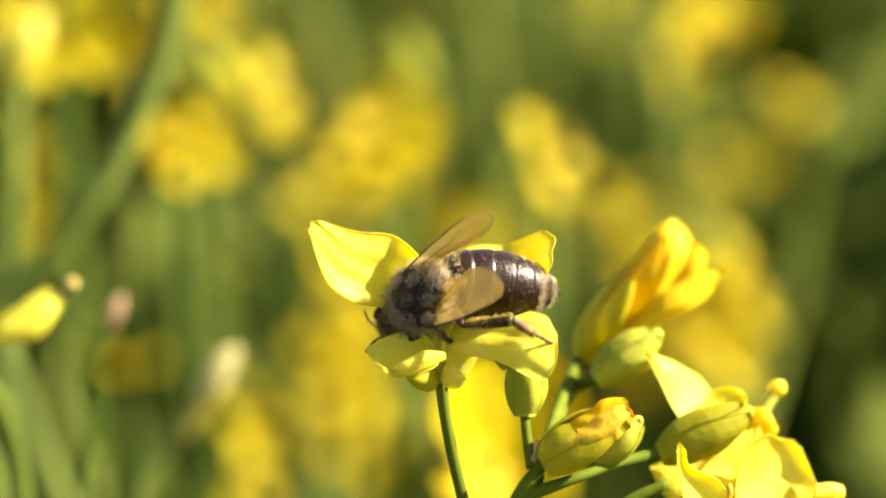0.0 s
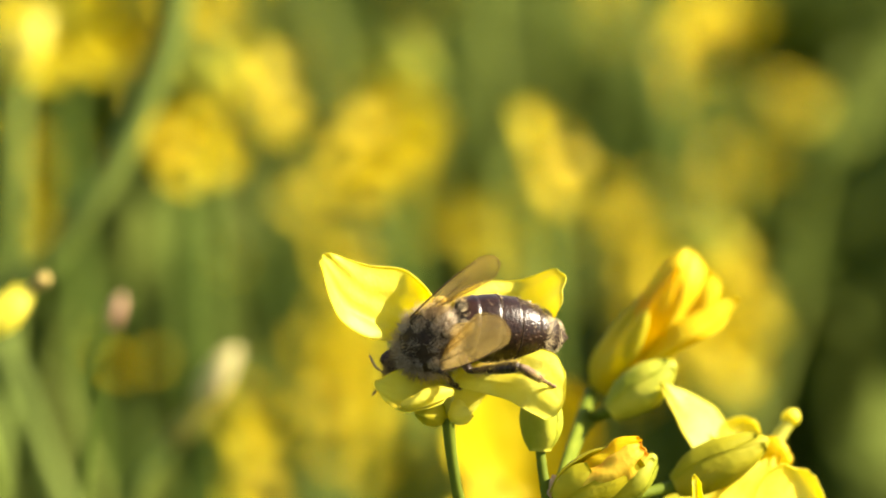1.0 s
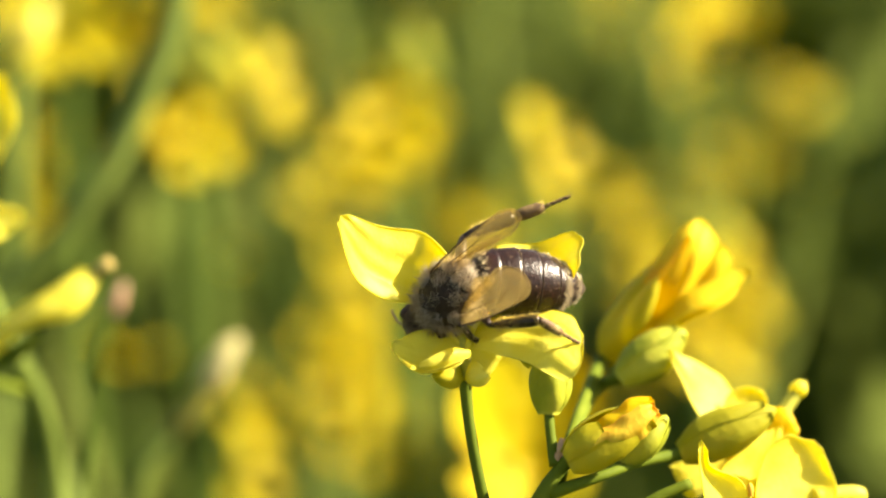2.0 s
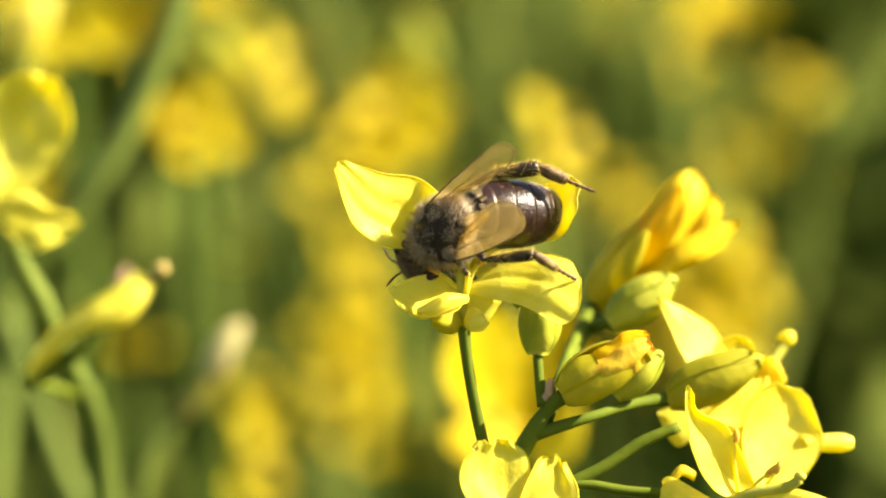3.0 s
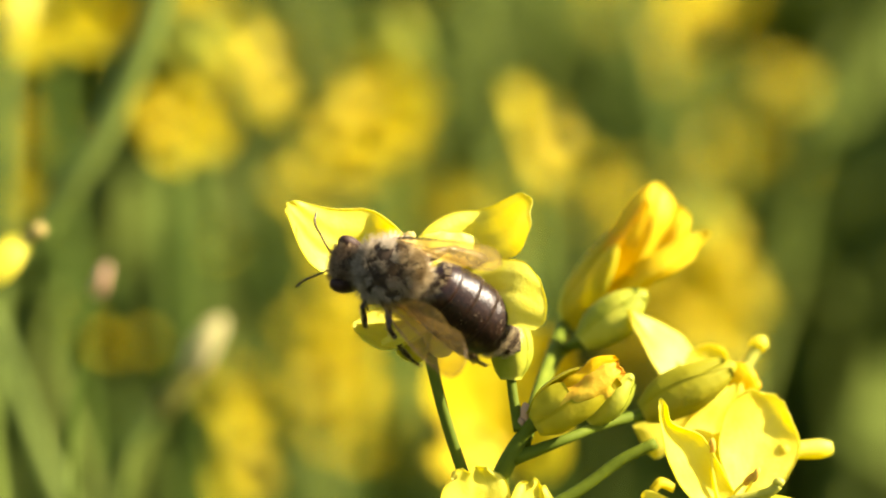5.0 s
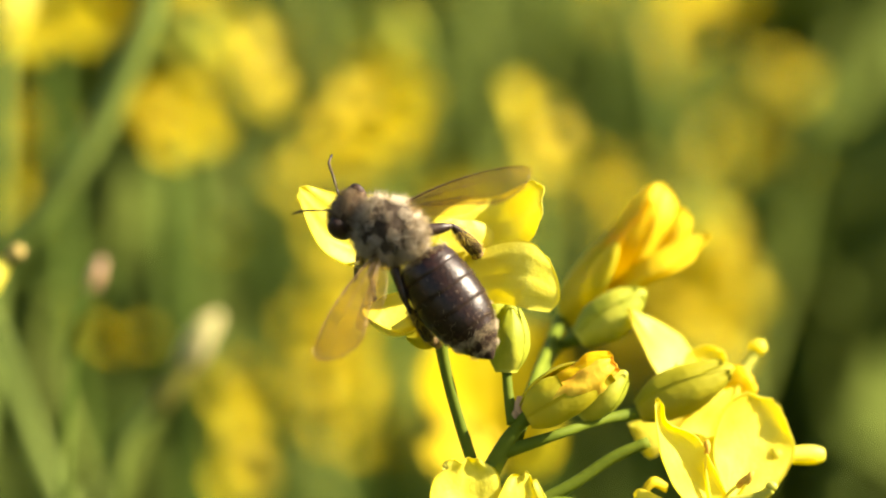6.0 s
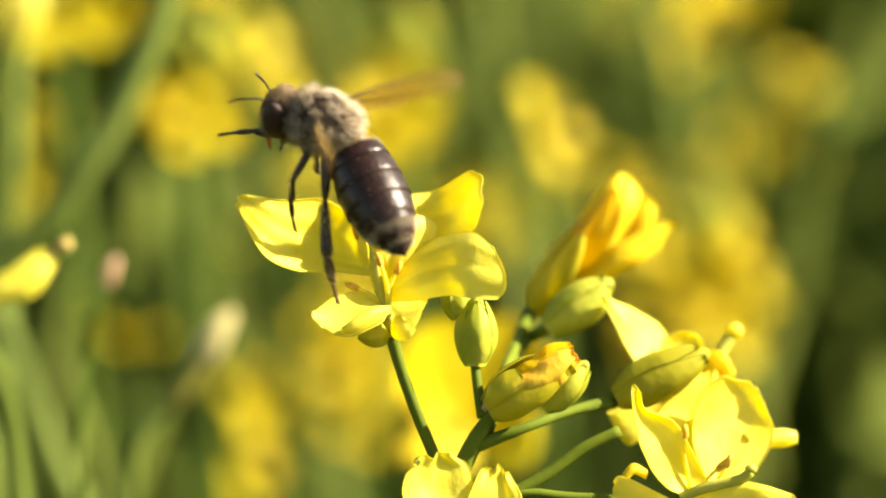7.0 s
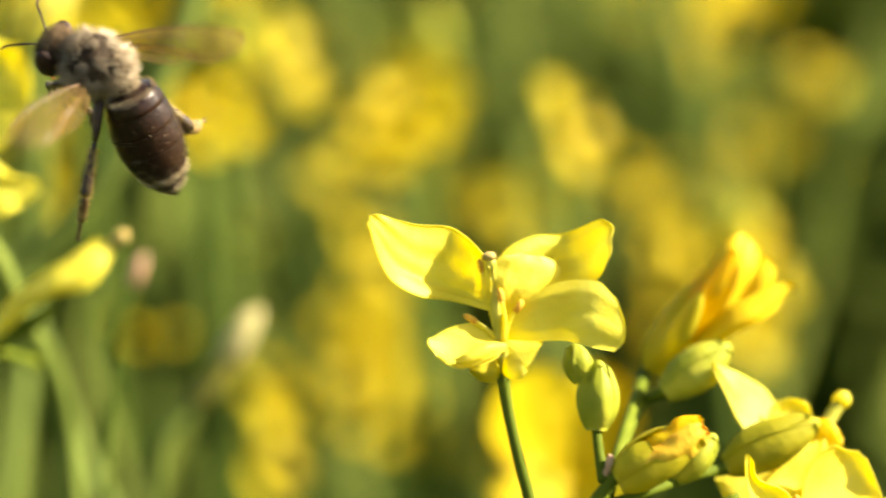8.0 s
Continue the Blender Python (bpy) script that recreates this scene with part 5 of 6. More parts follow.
# ---- what moves ----
def motions():
    walk(plant, [
        (0.00, pose(0.005942, 0.242352, 1.067682, -15.00, -0.35, 0.09)),
        (0.25, pose(0.006392, 0.242095, 1.066721, -15.00, -0.37, 0.10)),
        (0.50, pose(0.006768, 0.241877, 1.065906, -15.00, -0.43, 0.12)),
        (0.75, pose(0.006900, 0.241758, 1.065478, -15.00, -0.72, 0.20)),
        (1.00, pose(0.007008, 0.241715, 1.065293, -15.00, -0.91, 0.26)),
        (1.25, pose(0.007407, 0.241720, 1.065220, -15.01, -0.66, 0.20)),
        (1.50, pose(0.007647, 0.241838, 1.065467, -15.02, -0.27, 0.10)),
        (1.90, pose(0.007427, 0.242245, 1.066495, -15.02, 0.31, -0.03)),
        (2.40, pose(0.006983, 0.242835, 1.068015, -15.03, 1.06, -0.21)),
        (2.80, pose(0.006499, 0.243268, 1.069114, -15.04, 1.47, -0.29)),
        (3.00, pose(0.006216, 0.243442, 1.069537, -15.05, 1.55, -0.31)),
        (3.25, pose(0.005456, 0.243480, 1.069534, -15.05, 0.95, -0.13)),
        (3.50, pose(0.004688, 0.243379, 1.069120, -15.06, -0.00, 0.13)),
        (3.75, pose(0.004509, 0.243231, 1.068559, -15.06, -0.67, 0.31)),
        (4.00, pose(0.004663, 0.243095, 1.068072, -15.06, -1.11, 0.42)),
        (4.40, pose(0.005230, 0.243011, 1.067780, -15.07, -1.43, 0.46)),
        (4.90, pose(0.006097, 0.242938, 1.067545, -15.08, -1.72, 0.48)),
        (5.30, pose(0.006693, 0.242899, 1.067424, -15.09, -1.71, 0.43)),
        (5.50, pose(0.006896, 0.242885, 1.067375, -15.10, -1.59, 0.39)),
        (5.75, pose(0.006770, 0.242916, 1.067482, -15.12, -0.56, 0.14)),
        (6.00, pose(0.006262, 0.242971, 1.067602, -15.14, 0.60, -0.09)),
        (6.25, pose(0.005509, 0.242994, 1.067404, -15.14, 0.68, -0.00)),
        (6.50, pose(0.004648, 0.243020, 1.067240, -15.13, 0.29, 0.21)),
        (6.75, pose(0.003665, 0.243117, 1.067562, -15.11, -0.48, 0.42)),
        (7.00, pose(0.003149, 0.243161, 1.067747, -15.09, -1.30, 0.62)),
        (7.25, pose(0.003862, 0.243027, 1.067247, -15.11, -1.84, 0.74)),
        (7.50, pose(0.005276, 0.242774, 1.066299, -15.13, -1.96, 0.77)),
        (7.75, pose(0.007205, 0.242404, 1.064860, -15.12, -1.22, 0.63)),
        (8.00, pose(0.009381, 0.241991, 1.063217, -15.12, -0.19, 0.44))])
    walk(visited, [
        (0.00, pose(-0.006016, -0.000000, 0.007240, 0.00, 1.57, 0.00)),
        (0.25, pose(-0.006327, 0.000000, 0.007240, 0.00, 2.17, 0.00)),
        (0.50, pose(-0.006573, -0.000000, 0.007242, 0.00, 2.75, 0.00)),
        (0.75, pose(-0.006640, 0.000000, 0.007242, 0.00, 3.35, -0.00)),
        (1.00, pose(-0.006611, 0.000000, 0.007259, 0.00, 3.74, -0.00)),
        (1.25, pose(-0.006538, -0.000000, 0.007351, 0.00, 3.63, -0.00)),
        (1.50, pose(-0.006413, 0.000000, 0.007389, 0.00, 3.28, -0.00)),
        (1.90, pose(-0.006140, 0.000000, 0.007221, -0.00, 2.64, 0.00)),
        (2.40, pose(-0.005760, -0.000000, 0.006949, 0.00, 1.79, -0.00)),
        (2.80, pose(-0.005497, -0.000000, 0.006757, 0.00, 1.11, -0.00)),
        (3.00, pose(-0.005401, -0.000000, 0.006689, -0.00, 0.79, 0.00)),
        (3.25, pose(-0.005451, 0.000000, 0.006719, 0.00, 0.47, 0.00)),
        (3.50, pose(-0.005642, -0.000000, 0.006812, 0.00, 0.20, -0.00)),
        (3.75, pose(-0.005933, -0.000000, 0.006854, 0.00, -0.01, 0.00)),
        (4.00, pose(-0.006122, 0.000000, 0.006881, -0.00, -0.25, -0.00)),
        (4.40, pose(-0.006043, 0.000000, 0.006896, -0.00, -0.78, -0.00)),
        (4.90, pose(-0.005836, -0.000000, 0.006900, 0.00, -1.47, -0.00)),
        (5.30, pose(-0.005609, 0.000000, 0.006910, 0.00, -2.05, -0.00)),
        (5.50, pose(-0.005483, 0.000000, 0.006922, 0.00, -2.36, 0.00)),
        (5.75, pose(-0.005103, -0.000000, 0.006984, 0.00, -2.91, -0.00)),
        (6.00, pose(-0.004830, -0.000000, 0.007073, 0.00, -3.32, 0.00)),
        (6.25, pose(-0.005186, -0.000000, 0.007099, 0.00, -2.90, 0.00)),
        (6.50, pose(-0.005650, -0.000000, 0.007091, -0.00, -2.80, 0.00)),
        (6.75, pose(-0.005806, 0.000000, 0.007030, -0.00, -4.85, -0.00)),
        (7.00, pose(-0.005932, -0.000000, 0.007037, 0.00, -6.25, 0.00)),
        (7.25, pose(-0.006118, -0.000000, 0.007127, -0.00, -3.68, 0.00)),
        (7.50, pose(-0.006330, 0.000000, 0.007421, 0.00, -0.57, -0.00)),
        (7.75, pose(-0.006532, -0.000000, 0.008077, -0.00, 0.12, 0.00)),
        (8.00, pose(-0.006761, -0.000000, 0.008858, 0.00, 0.19, 0.00))])
    # the petal under the bee, bent down by its weight until it leaves
    claw = fa(888, 588, 4)
    walk(pressed_petal, [(t, Matrix.Translation(claw) @ pose(0, 0, 0, -12 * k, 15 * k, -8 * k) @ Matrix.Translation(-claw))
                         for t, k in ((0, 1), (2, 0.97), (4.2, 1), (4.8, 0.55), (5.3, 0.1), (5.6, 0), (8, 0))])
    sway = [
        (0.0, 0.08, 0.23, -0.19, -0.42, 0.02, -0.05),
        (0.5, 0.18, 0.27, -0.37, -0.67, 0.01, 0.13),
        (1.0, 0.19, 0.32, -0.32, -0.74, -0.05, 0.09),
        (1.5, 0.17, 0.30, -0.26, -0.70, -0.09, 0.09),
        (3.0, -0.06, -0.05, 0.34, 0.19, -0.23, -0.09),
        (3.5, 0.00, -0.00, 0.00, -0.00, 0.00, -0.00),
        (4.0, 0.04, 0.05, -0.17, -0.14, 0.09, 0.05),
        (5.5, 0.11, 0.03, 0.25, -0.25, -0.47, 0.19),
        (6.0, 0.08, 0.01, 0.03, -0.16, -0.18, 0.15),
        (6.5, 0.14, -0.05, -0.36, -0.26, 0.07, 0.36),
        (7.0, 0.08, -0.04, -0.52, -0.19, 0.35, 0.27),
        (7.5, 0.12, 0.10, -0.24, -0.41, 0.01, 0.21),
        (8.0, 0.15, 0.25, 0.03, -0.67, -0.32, 0.17)]
    for k, group in enumerate(((half_open,), (orange_bud, side_bud), (olive_bud, *side_blooms))):
        for o in group:
            home = o.location.copy()
            walk(o, [(row[0], Matrix.Translation(home + Vector((row[1 + 2 * k], 0, row[2 + 2 * k])) * MM)) for row in sway])
    walk(neighbour, [
        (0.00, pose(-0.030239, 0.282241, 1.071333, -15.00, -0.00, 0.00)),
        (0.25, pose(-0.030950, 0.282236, 1.071311, -15.00, -0.00, -0.00)),
        (0.50, pose(-0.031615, 0.282241, 1.071333, -15.00, -0.00, 0.00)),
        (0.75, pose(-0.032369, 0.282264, 1.071461, -15.00, -0.00, 0.01)),
        (1.00, pose(-0.032624, 0.282326, 1.071688, -15.00, -0.00, 0.02)),
        (1.25, pose(-0.031504, 0.282492, 1.072222, -15.01, -0.00, 0.02)),
        (1.50, pose(-0.030009, 0.282620, 1.072504, -15.02, -0.00, 0.03)),
        (1.90, pose(-0.028087, 0.282606, 1.072000, -15.02, -0.00, 0.05)),
        (2.40, pose(-0.025697, 0.282526, 1.071066, -15.03, -0.00, 0.08)),
        (2.80, pose(-0.024056, 0.282470, 1.070373, -15.04, -0.00, 0.10)),
        (3.00, pose(-0.023401, 0.282460, 1.070127, -15.04, -0.00, 0.11)),
        (3.25, pose(-0.023380, 0.282497, 1.070124, -15.05, -0.00, 0.12)),
        (3.50, pose(-0.024134, 0.282608, 1.070509, -15.06, -0.00, 0.13)),
        (3.75, pose(-0.025312, 0.282849, 1.071411, -15.06, -0.00, 0.13)),
        (4.00, pose(-0.026678, 0.283057, 1.072193, -15.06, -0.00, 0.12)),
        (4.40, pose(-0.028704, 0.283175, 1.072571, -15.06, -0.00, 0.08)),
        (4.90, pose(-0.031269, 0.283275, 1.072829, -15.08, -0.00, 0.01)),
        (5.30, pose(-0.033036, 0.283292, 1.072796, -15.09, -0.00, -0.03)),
        (5.50, pose(-0.033738, 0.283270, 1.072680, -15.09, -0.00, -0.04)),
        (5.75, pose(-0.033683, 0.283012, 1.071778, -15.12, -0.00, -0.01)),
        (6.00, pose(-0.032931, 0.282692, 1.070679, -15.14, -0.00, 0.07)),
        (6.25, pose(-0.032129, 0.282608, 1.070360, -15.14, -0.00, 0.18)),
        (6.50, pose(-0.031303, 0.282621, 1.070369, -15.13, -0.00, 0.28)),
        (6.75, pose(-0.030693, 0.282691, 1.070597, -15.11, -0.00, 0.29)),
        (7.00, pose(-0.030234, 0.282805, 1.070990, -15.09, -0.00, 0.27)),
        (7.25, pose(-0.030017, 0.282970, 1.071544, -15.10, -0.00, 0.24)),
        (7.50, pose(-0.029727, 0.283091, 1.071965, -15.12, -0.00, 0.24)),
        (7.75, pose(-0.028954, 0.283028, 1.071831, -15.12, -0.00, 0.30)),
        (8.00, pose(-0.028035, 0.282912, 1.071522, -15.12, -0.00, 0.39))])
    walk(bee, [
        (0.00, pose(-0.001551, 0.244363, 1.080983, -67.26, 46.91, 167.37)),
        (0.50, pose(-0.001272, 0.243818, 1.078947, -67.26, 46.91, 167.37)),
        (1.00, pose(-0.001153, 0.243540, 1.077910, -67.26, 46.91, 167.38)),
        (1.50, pose(0.000120, 0.243726, 1.078309, -67.24, 46.91, 167.41)),
        (3.00, pose(-0.000517, 0.245500, 1.083023, -67.20, 46.91, 167.52)),
        (3.50, pose(-0.002903, 0.245372, 1.082367, -67.18, 46.92, 167.56)),
        (4.00, pose(-0.004005, 0.244977, 1.080908, -67.18, 46.92, 167.55)),
        (4.25, pose(-0.003400, 0.244995, 1.080968, -67.17, 46.92, 167.53)),
        (5.30, pose(-0.002396, 0.240389, 1.081148, -60.14, -22.41, 166.69)),
        (5.50, pose(-0.002014, 0.240635, 1.082053, -57.33, -23.46, 166.34)),
        (5.75, pose(-0.001551, 0.240883, 1.082960, -49.48, -21.40, 163.66)),
        (6.00, pose(-0.002151, 0.241088, 1.083652, -42.42, -20.98, 164.08)),
        (6.25, pose(-0.001901, 0.241561, 1.085172, -23.70, -19.74, 164.68)),
        (6.50, pose(-0.002314, 0.242054, 1.086784, -10.70, -16.20, 166.05)),
        (6.75, pose(-0.004688, 0.242409, 1.088121, -11.78, -15.12, 166.38)),
        (7.00, pose(-0.007707, 0.243076, 1.090669, -11.80, -15.12, 166.36)),
        (7.25, pose(-0.011486, 0.243227, 1.091263, -16.16, -10.43, 167.85)),
        (7.50, pose(-0.015205, 0.243108, 1.090857, -20.90, -4.54, 169.74)),
        (7.75, pose(-0.020656, 0.243675, 1.093112, -25.31, -12.34, 167.17)),
        (8.00, pose(-0.025722, 0.243951, 1.094363, -33.76, -18.71, 164.87))])
    waist, bent, tucked = Vector((-2.41, 0, -1.2)) * MB, Vector((-1.9, 0, -0.56)) * MB, Vector((-1.9, 0.2, -0.8)) * MB
    walk(abdomen, [(t, Matrix.Translation(bent if t < 4.5 else tucked if t == 7.5 else waist) @ pose(0, 0, 0, 0, a, c)) for t, a, c in (
        (0.0, -48.3, -49.7), (1.7, -48.3, -49.7), (2.8, -60.2, -37.5), (4.25, -60.2, -37.5), (4.75, -46, -30), (5.3, -33, -21.5), (5.5, -34.1, -22.2), (5.75, -25, -23), (6.0, -19.6, -24.9),
        (6.25, -30, -34), (6.5, -40.6, -43.7), (6.75, -33, -41), (7.0, -26.8, -38.2), (7.25, -7.7, -31.4), (7.5, 3.1, -37.5), (7.75, -11.2, -30.4), (8.0, -54.5, -17.6))])
    neck = Vector((1.9, 0, -0.4)) * MB
    walk(bee_head, [(t, Matrix.Translation(neck) @ pose(0, 0, 0, 0, a, 0) @ Matrix.Translation(-neck))
                    for t, a in ((0, 52), (1.0, 50), (1.5, 54), (3.0, 50), (3.5, 53), (4.2, 49), (5.2, 12), (5.6, 5), (6.5, 10), (7.2, 6), (8, 8))])
    socket = Vector((3.4, 0.4, 0.2)) * MB
    walk(antennae[1], [(t, Matrix.Translation(socket) @ pose(0, 0, 0, 61.5 * k, -71.5 * k, 38 * k) @ Matrix.Translation(-socket))
                       for t, k in ((0, 1.0), (1.6, 1.0), (2.9, 1.0), (4.2, 1.0), (4.5, 0.75), (4.8, 0.45), (5.0, 0.2), (5.2, 0), (8, 0))])
    # wings: laid back over the body, then beating; sweep, lift and twist
    strokes = {
        1: ((0.0, 65, 18, -2.4), (4.2, 65, 18, -2.4), (5.3, 46, 23, -8), (5.5, 41.5, 21.5, -10), (6.0, -2.3, 0.6, 9.5), (6.5, 3.6, 25.7, -44), (7.0, 15, 27.3, -52), (7.5, -28, 5.7, -60), (8.0, -10.7, 19.3, -11.7)),
        -1: ((0.0, 101.3, 18.1, -70.4), (4.2, 101.3, 18.1, -70.4), (5.3, 92, 34, -65), (5.5, 90.5, 34.1, -64.3), (6.0, 54.6, 21.4, 12.6), (6.5, 58, 20, -4), (7.0, 55.5, 19, 3.2), (7.5, 61, -4, -7.6), (8.0, 62, 6, -6))}
    for w, s in zip(wings, (1, -1)):
        def wing(sweep, lift, twist, folded=0.0):
            hinge = Vector((-0.24, 2.2 * s, 0.37)).lerp(Vector((1.5, 1.4, 0.0)) if s > 0 else Vector((-0.23, -1.97, 0.39)), folded)
            m = Matrix.Translation(hinge * MB)
            return m @ Euler((0, 0, radians(sweep * s))).to_matrix().to_4x4() @ Euler((radians(lift * s), 0, 0)).to_matrix().to_4x4() @ Euler((0, radians(twist), 0)).to_matrix().to_4x4()
        keys = strokes[s]
        rows = [(0.0, wing(*keys[0][1:], 1)), (2.0, wing(*keys[0][1:], 1)), (4.2, wing(*keys[1][1:], 1)), (4.8, wing(*[(a + c) / 2 for a, c in zip(keys[1][1:], keys[2][1:])], 0.4))]
        for f in range(160, 242):
            t = (f - 1) / FPS
            k = max(i for i, row in enumerate(keys[:-1]) if row[0] <= t + 1e-6)
            u = min(1, (t - keys[k][0]) / (keys[k + 1][0] - keys[k][0]))
            sweep, lift, twist = [a + (c - a) * u for a, c in zip(keys[k][1:], keys[k + 1][1:])]
            beat = (30 if s > 0 else 24) * min(1, max(0, (t - 6.02) / 0.25)) * math.sin(math.pi * 0.8 * (f - 1))
            rows.append((t, wing(sweep + 0.3 * beat, lift + beat, twist)))
        walk(w, rows)
    # legs: seconds, and the ways of femur, tibia and tarsus
    ways = {
        ("hind", 1): (
            (0.0, -0.12, 0.81, 0.57, -0.81, 0.59, -0.0, -0.01, 0.55, -0.83),
            (4.2, -0.12, 0.81, 0.57, -0.81, 0.59, -0.0, -0.01, 0.55, -0.83),
            (5.3, -0.7, 0.47, -0.53, -0.35, 0.0, -0.94, -0.26, -0.06, -0.96),
            (5.5, -0.7, 0.47, -0.53, -0.35, 0.0, -0.94, -0.26, -0.06, -0.96),
            (6.0, -0.67, 0.61, -0.42, -0.53, 0.01, -0.85, -0.17, -0.41, -0.9),
            (6.5, -0.31, 0.43, -0.85, -0.3, 0.63, -0.71, -0.54, 0.83, -0.11),
            (7.0, -0.29, 0.43, -0.85, -0.34, 0.43, -0.84, -0.32, -0.18, -0.93),
            (7.5, -0.39, 0.92, -0.01, -0.24, 0.03, -0.97, -0.36, 0.08, -0.93),
            (8.0, -0.28, 0.73, -0.62, -0.22, 0.76, -0.61, 0.03, 0.19, -0.98)),
        ("mid", 1): (
            (0.0, 0.05, 0.49, 0.87, 0.32, 0.22, -0.92, 0.12, 0.18, -0.98),
            (4.2, 0.05, 0.49, 0.87, 0.32, 0.22, -0.92, 0.12, 0.18, -0.98),
            (5.3, -0.26, 0.94, -0.23, -0.43, 0.39, -0.81, -0.47, 0.29, -0.84),
            (5.5, -0.26, 0.94, -0.23, -0.43, 0.39, -0.81, -0.47, 0.29, -0.84),
            (6.0, 0.04, 0.21, -0.98, -0.16, 0.0, -0.99, -0.29, 0.11, -0.95),
            (6.5, 0.27, 0.92, -0.28, -0.37, 0.85, -0.37, -0.33, -0.18, -0.93),
            (7.0, 0.18, 0.52, -0.83, -0.02, -0.34, -0.94, -0.21, -0.19, -0.96),
            (7.5, -0.09, 0.98, 0.2, 0.09, -0.07, -0.99, 0.16, -0.18, -0.97),
            (8.0, 0.03, -0.16, -0.99, -0.04, -0.49, -0.87, 0.25, -0.31, -0.92)),
        ("fore", 1): (
            (0.0, 1.0, -0.07, -0.02, 0.2, 0.19, -0.96, 0.23, -0.15, -0.96),
            (4.2, 1.0, -0.07, -0.02, 0.2, 0.19, -0.96, 0.23, -0.15, -0.96),
            (5.3, -0.07, 0.86, 0.5, -0.06, 0.42, -0.91, 0.11, 0.1, -0.99),
            (5.5, -0.07, 0.86, 0.5, -0.06, 0.42, -0.91, 0.11, 0.1, -0.99),
            (6.0, -0.01, 0.23, -0.97, 0.31, -0.32, -0.89, 0.08, -0.12, -0.99),
            (6.5, 0.64, 0.54, 0.55, 0.11, 0.34, -0.93, 0.22, 0.96, -0.17),
            (7.0, 0.78, -0.49, -0.39, 0.99, 0.15, -0.03, 0.89, 0.38, -0.25),
            (7.5, 0.45, -0.67, -0.59, -0.19, -0.46, -0.87, 0.37, -0.43, -0.82),
            (8.0, 0.74, -0.03, -0.67, 0.46, -0.46, -0.76, 0.1, -0.42, -0.9)),
        ("hind", -1): (
            (0.0, -0.23, -0.03, -0.97, -0.15, 0.44, -0.89, 0.15, 0.1, -0.98),
            (1.1, -0.23, -0.03, -0.97, -0.15, 0.44, -0.89, 0.15, 0.1, -0.98),
            (1.45, -0.21, -0.84, -0.5, -0.89, 0.2, -0.4, -0.93, 0.08, -0.35),
            (1.7, -0.21, -0.84, -0.5, -0.89, 0.2, -0.4, -0.93, 0.08, -0.35),
            (2.6, -0.95, -0.2, -0.26, -0.77, 0.46, -0.45, -0.33, 0.84, -0.43),
            (4.2, -0.95, -0.2, -0.26, -0.77, 0.46, -0.45, -0.33, 0.84, -0.43),
            (5.3, -0.54, -0.58, -0.61, -0.48, -0.13, -0.87, -0.17, 0.14, -0.97),
            (5.5, -0.54, -0.58, -0.61, -0.48, -0.13, -0.87, -0.17, 0.14, -0.97),
            (6.0, -0.75, -0.66, -0.08, -0.48, -0.2, -0.86, -0.17, 0.01, -0.99),
            (6.5, -0.6, -0.79, 0.15, -0.32, -0.51, -0.8, 0.05, -0.37, -0.93),
            (7.0, -0.74, -0.48, -0.47, -0.34, -0.47, -0.81, -0.1, -0.56, -0.83),
            (7.5, -0.98, -0.15, -0.13, -0.95, 0.01, -0.31, -0.77, -0.35, -0.53),
            (8.0, -0.95, 0.03, -0.32, -0.65, -0.24, -0.73, 0.11, -0.77, -0.63)),
        ("mid", -1): (
            (0.0, 0.73, -0.02, -0.69, 0.59, 0.18, -0.79, 0.39, 0.3, -0.87),
            (4.2, 0.73, -0.02, -0.69, 0.59, 0.18, -0.79, 0.39, 0.3, -0.87),
            (5.3, -0.34, 0.06, -0.94, -0.47, 0.13, -0.88, -0.51, 0.27, -0.82),
            (5.5, -0.34, 0.06, -0.94, -0.47, 0.13, -0.88, -0.51, 0.27, -0.82),
            (6.0, -0.38, -0.23, -0.9, 0.01, -0.15, -0.99, -0.21, -0.08, -0.97),
            (6.5, 0.16, -0.81, -0.56, 0.39, -0.61, -0.69, 0.35, -0.63, -0.69),
            (7.0, 0.07, -0.32, -0.95, 0.07, -0.65, -0.76, -0.01, -0.81, -0.58),
            (7.5, 0.2, -0.31, -0.93, 0.11, -0.7, -0.71, -0.05, -0.72, -0.69),
            (8.0, -0.02, 0.23, -0.97, 0.16, -0.38, -0.91, 0.08, -0.59, -0.81)),
        ("fore", -1): (
            (0.0, 0.93, 0.24, 0.29, 0.71, 0.4, -0.57, 0.4, -0.02, -0.92),
            (4.2, 0.93, 0.24, 0.29, 0.71, 0.4, -0.57, 0.4, -0.02, -0.92),
            (5.3, 0.21, 0.96, -0.19, -0.07, 0.29, -0.95, 0.04, 0.13, -0.99),
            (5.5, 0.21, 0.96, -0.19, -0.07, 0.29, -0.95, 0.04, 0.13, -0.99),
            (6.0, 0.17, 0.83, -0.54, 0.18, -0.22, -0.96, 0.1, -0.11, -0.99),
            (6.5, 0.71, -0.66, -0.25, 0.41, -0.37, -0.84, 0.19, -0.62, -0.76),
            (7.0, 0.49, -0.61, -0.62, 0.52, -0.51, -0.68, 0.26, -0.63, -0.73),
            (7.5, 0.35, -0.45, -0.82, 0.26, -0.48, -0.84, 0.36, -0.6, -0.71),
            (8.0, 0.54, 0.45, -0.71, 0.46, -0.23, -0.86, 0.28, -0.41, -0.87))}
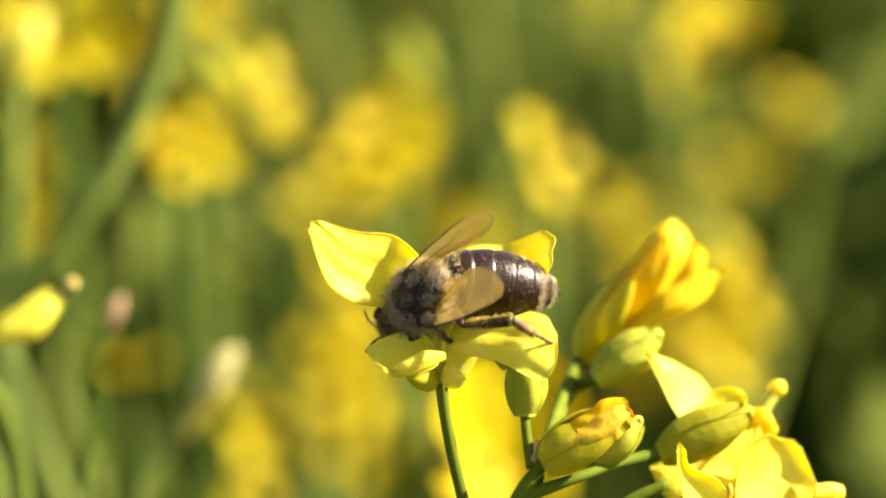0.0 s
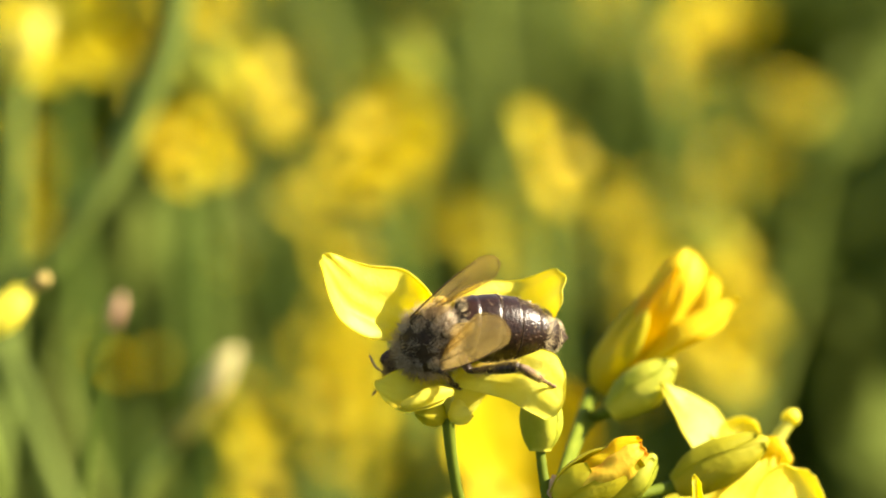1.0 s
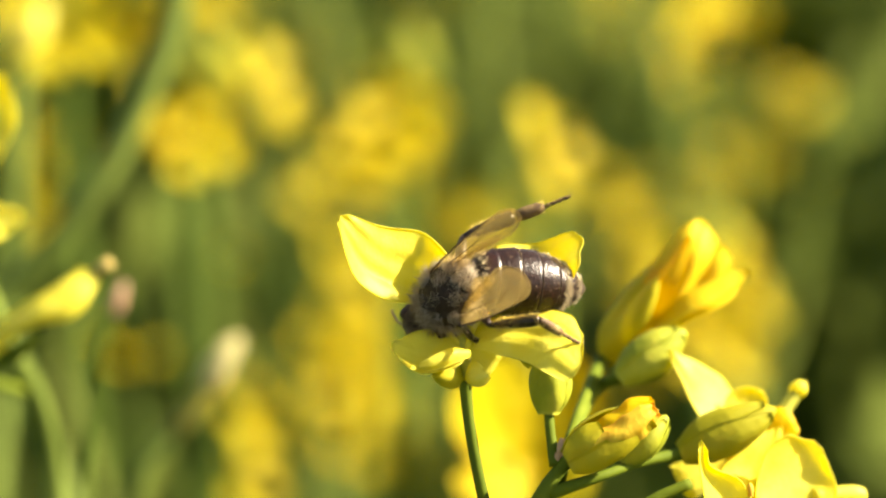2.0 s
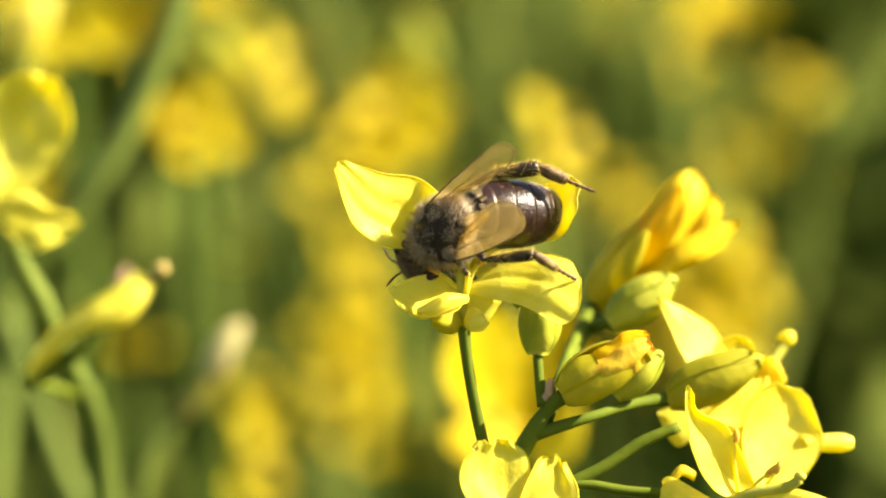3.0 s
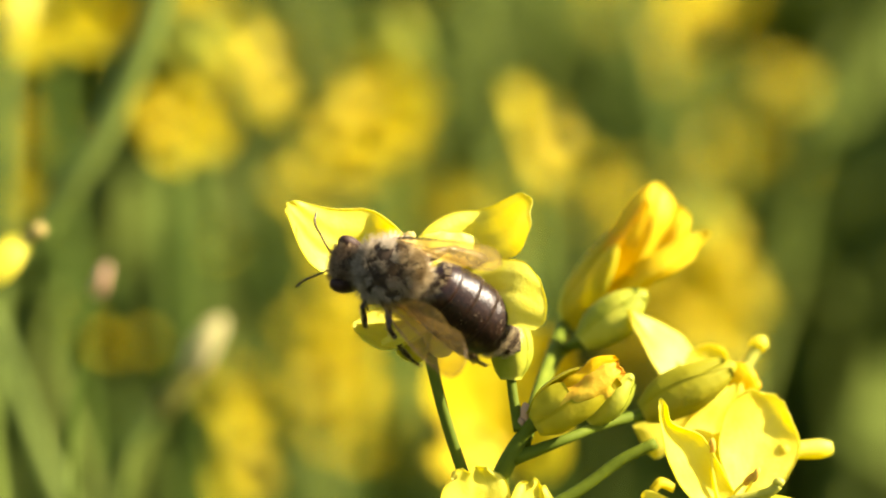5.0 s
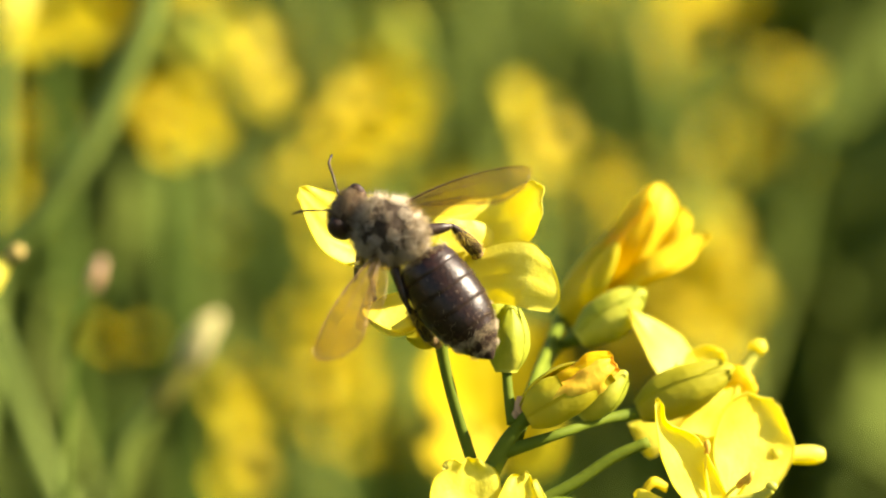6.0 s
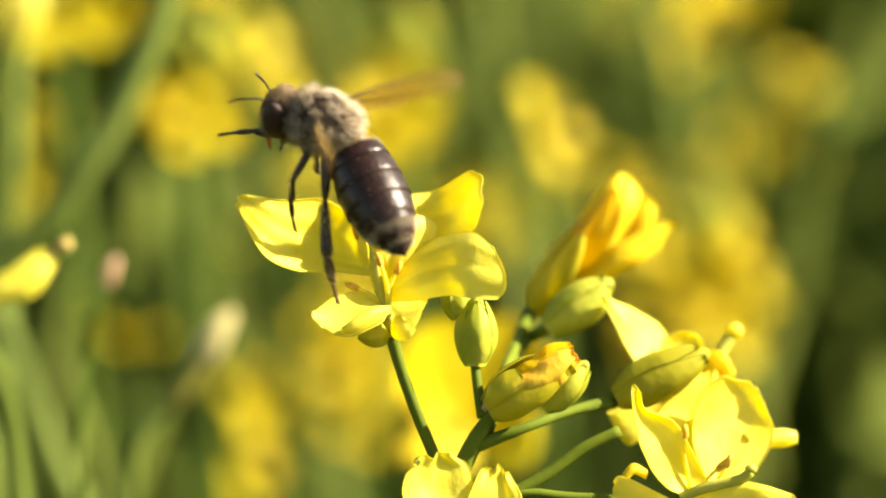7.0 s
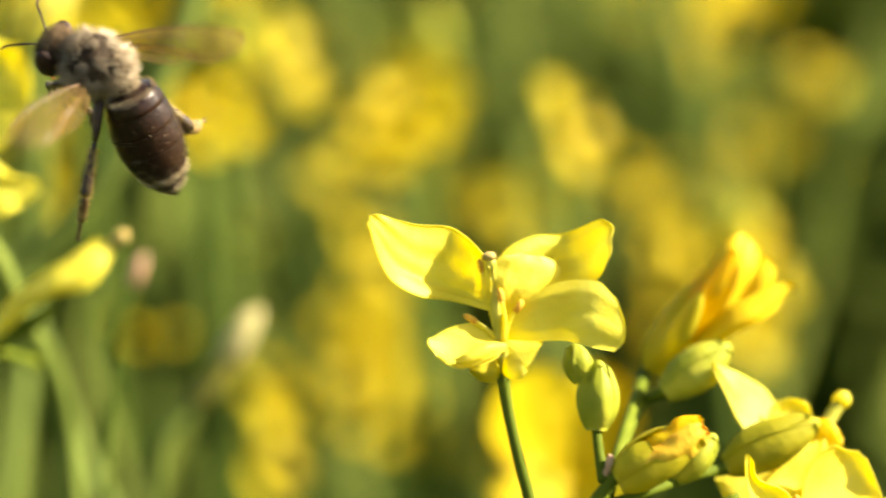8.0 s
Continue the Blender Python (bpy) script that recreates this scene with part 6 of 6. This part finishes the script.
    for key, bones in legs.items():
        sizes, keys = SEGMENTS[key[0]], ways[key]
        rows, turn, old = ([], [], []), [None] * 3, [None] * 3
        for k in range(81):
            t = k * 0.1
            i = max(j for j, row in enumerate(keys) if row[0] <= t + 1e-6)
            a, c = keys[i], keys[min(i + 1, len(keys) - 1)]
            u = (t - a[0]) / (c[0] - a[0]) if c[0] > a[0] else 0
            u = u * u * (3 - 2 * u)
            joint = Vector((0, 0, 0))
            for j in range(3):
                d = (Vector(a[1 + 3 * j:4 + 3 * j]) * (1 - u) + Vector(c[1 + 3 * j:4 + 3 * j]) * u).normalized()
                turn[j] = d.to_track_quat("X", "Z") if old[j] is None else old[j].rotation_difference(d) @ turn[j]
                old[j] = d
                rows[j].append((t, Matrix.Translation(joint) @ turn[j].to_matrix().to_4x4()))
                joint = joint + d * (sizes[j] * MB)
        for bone, line in zip(bones, rows):
            walk(bone, line)


motions()
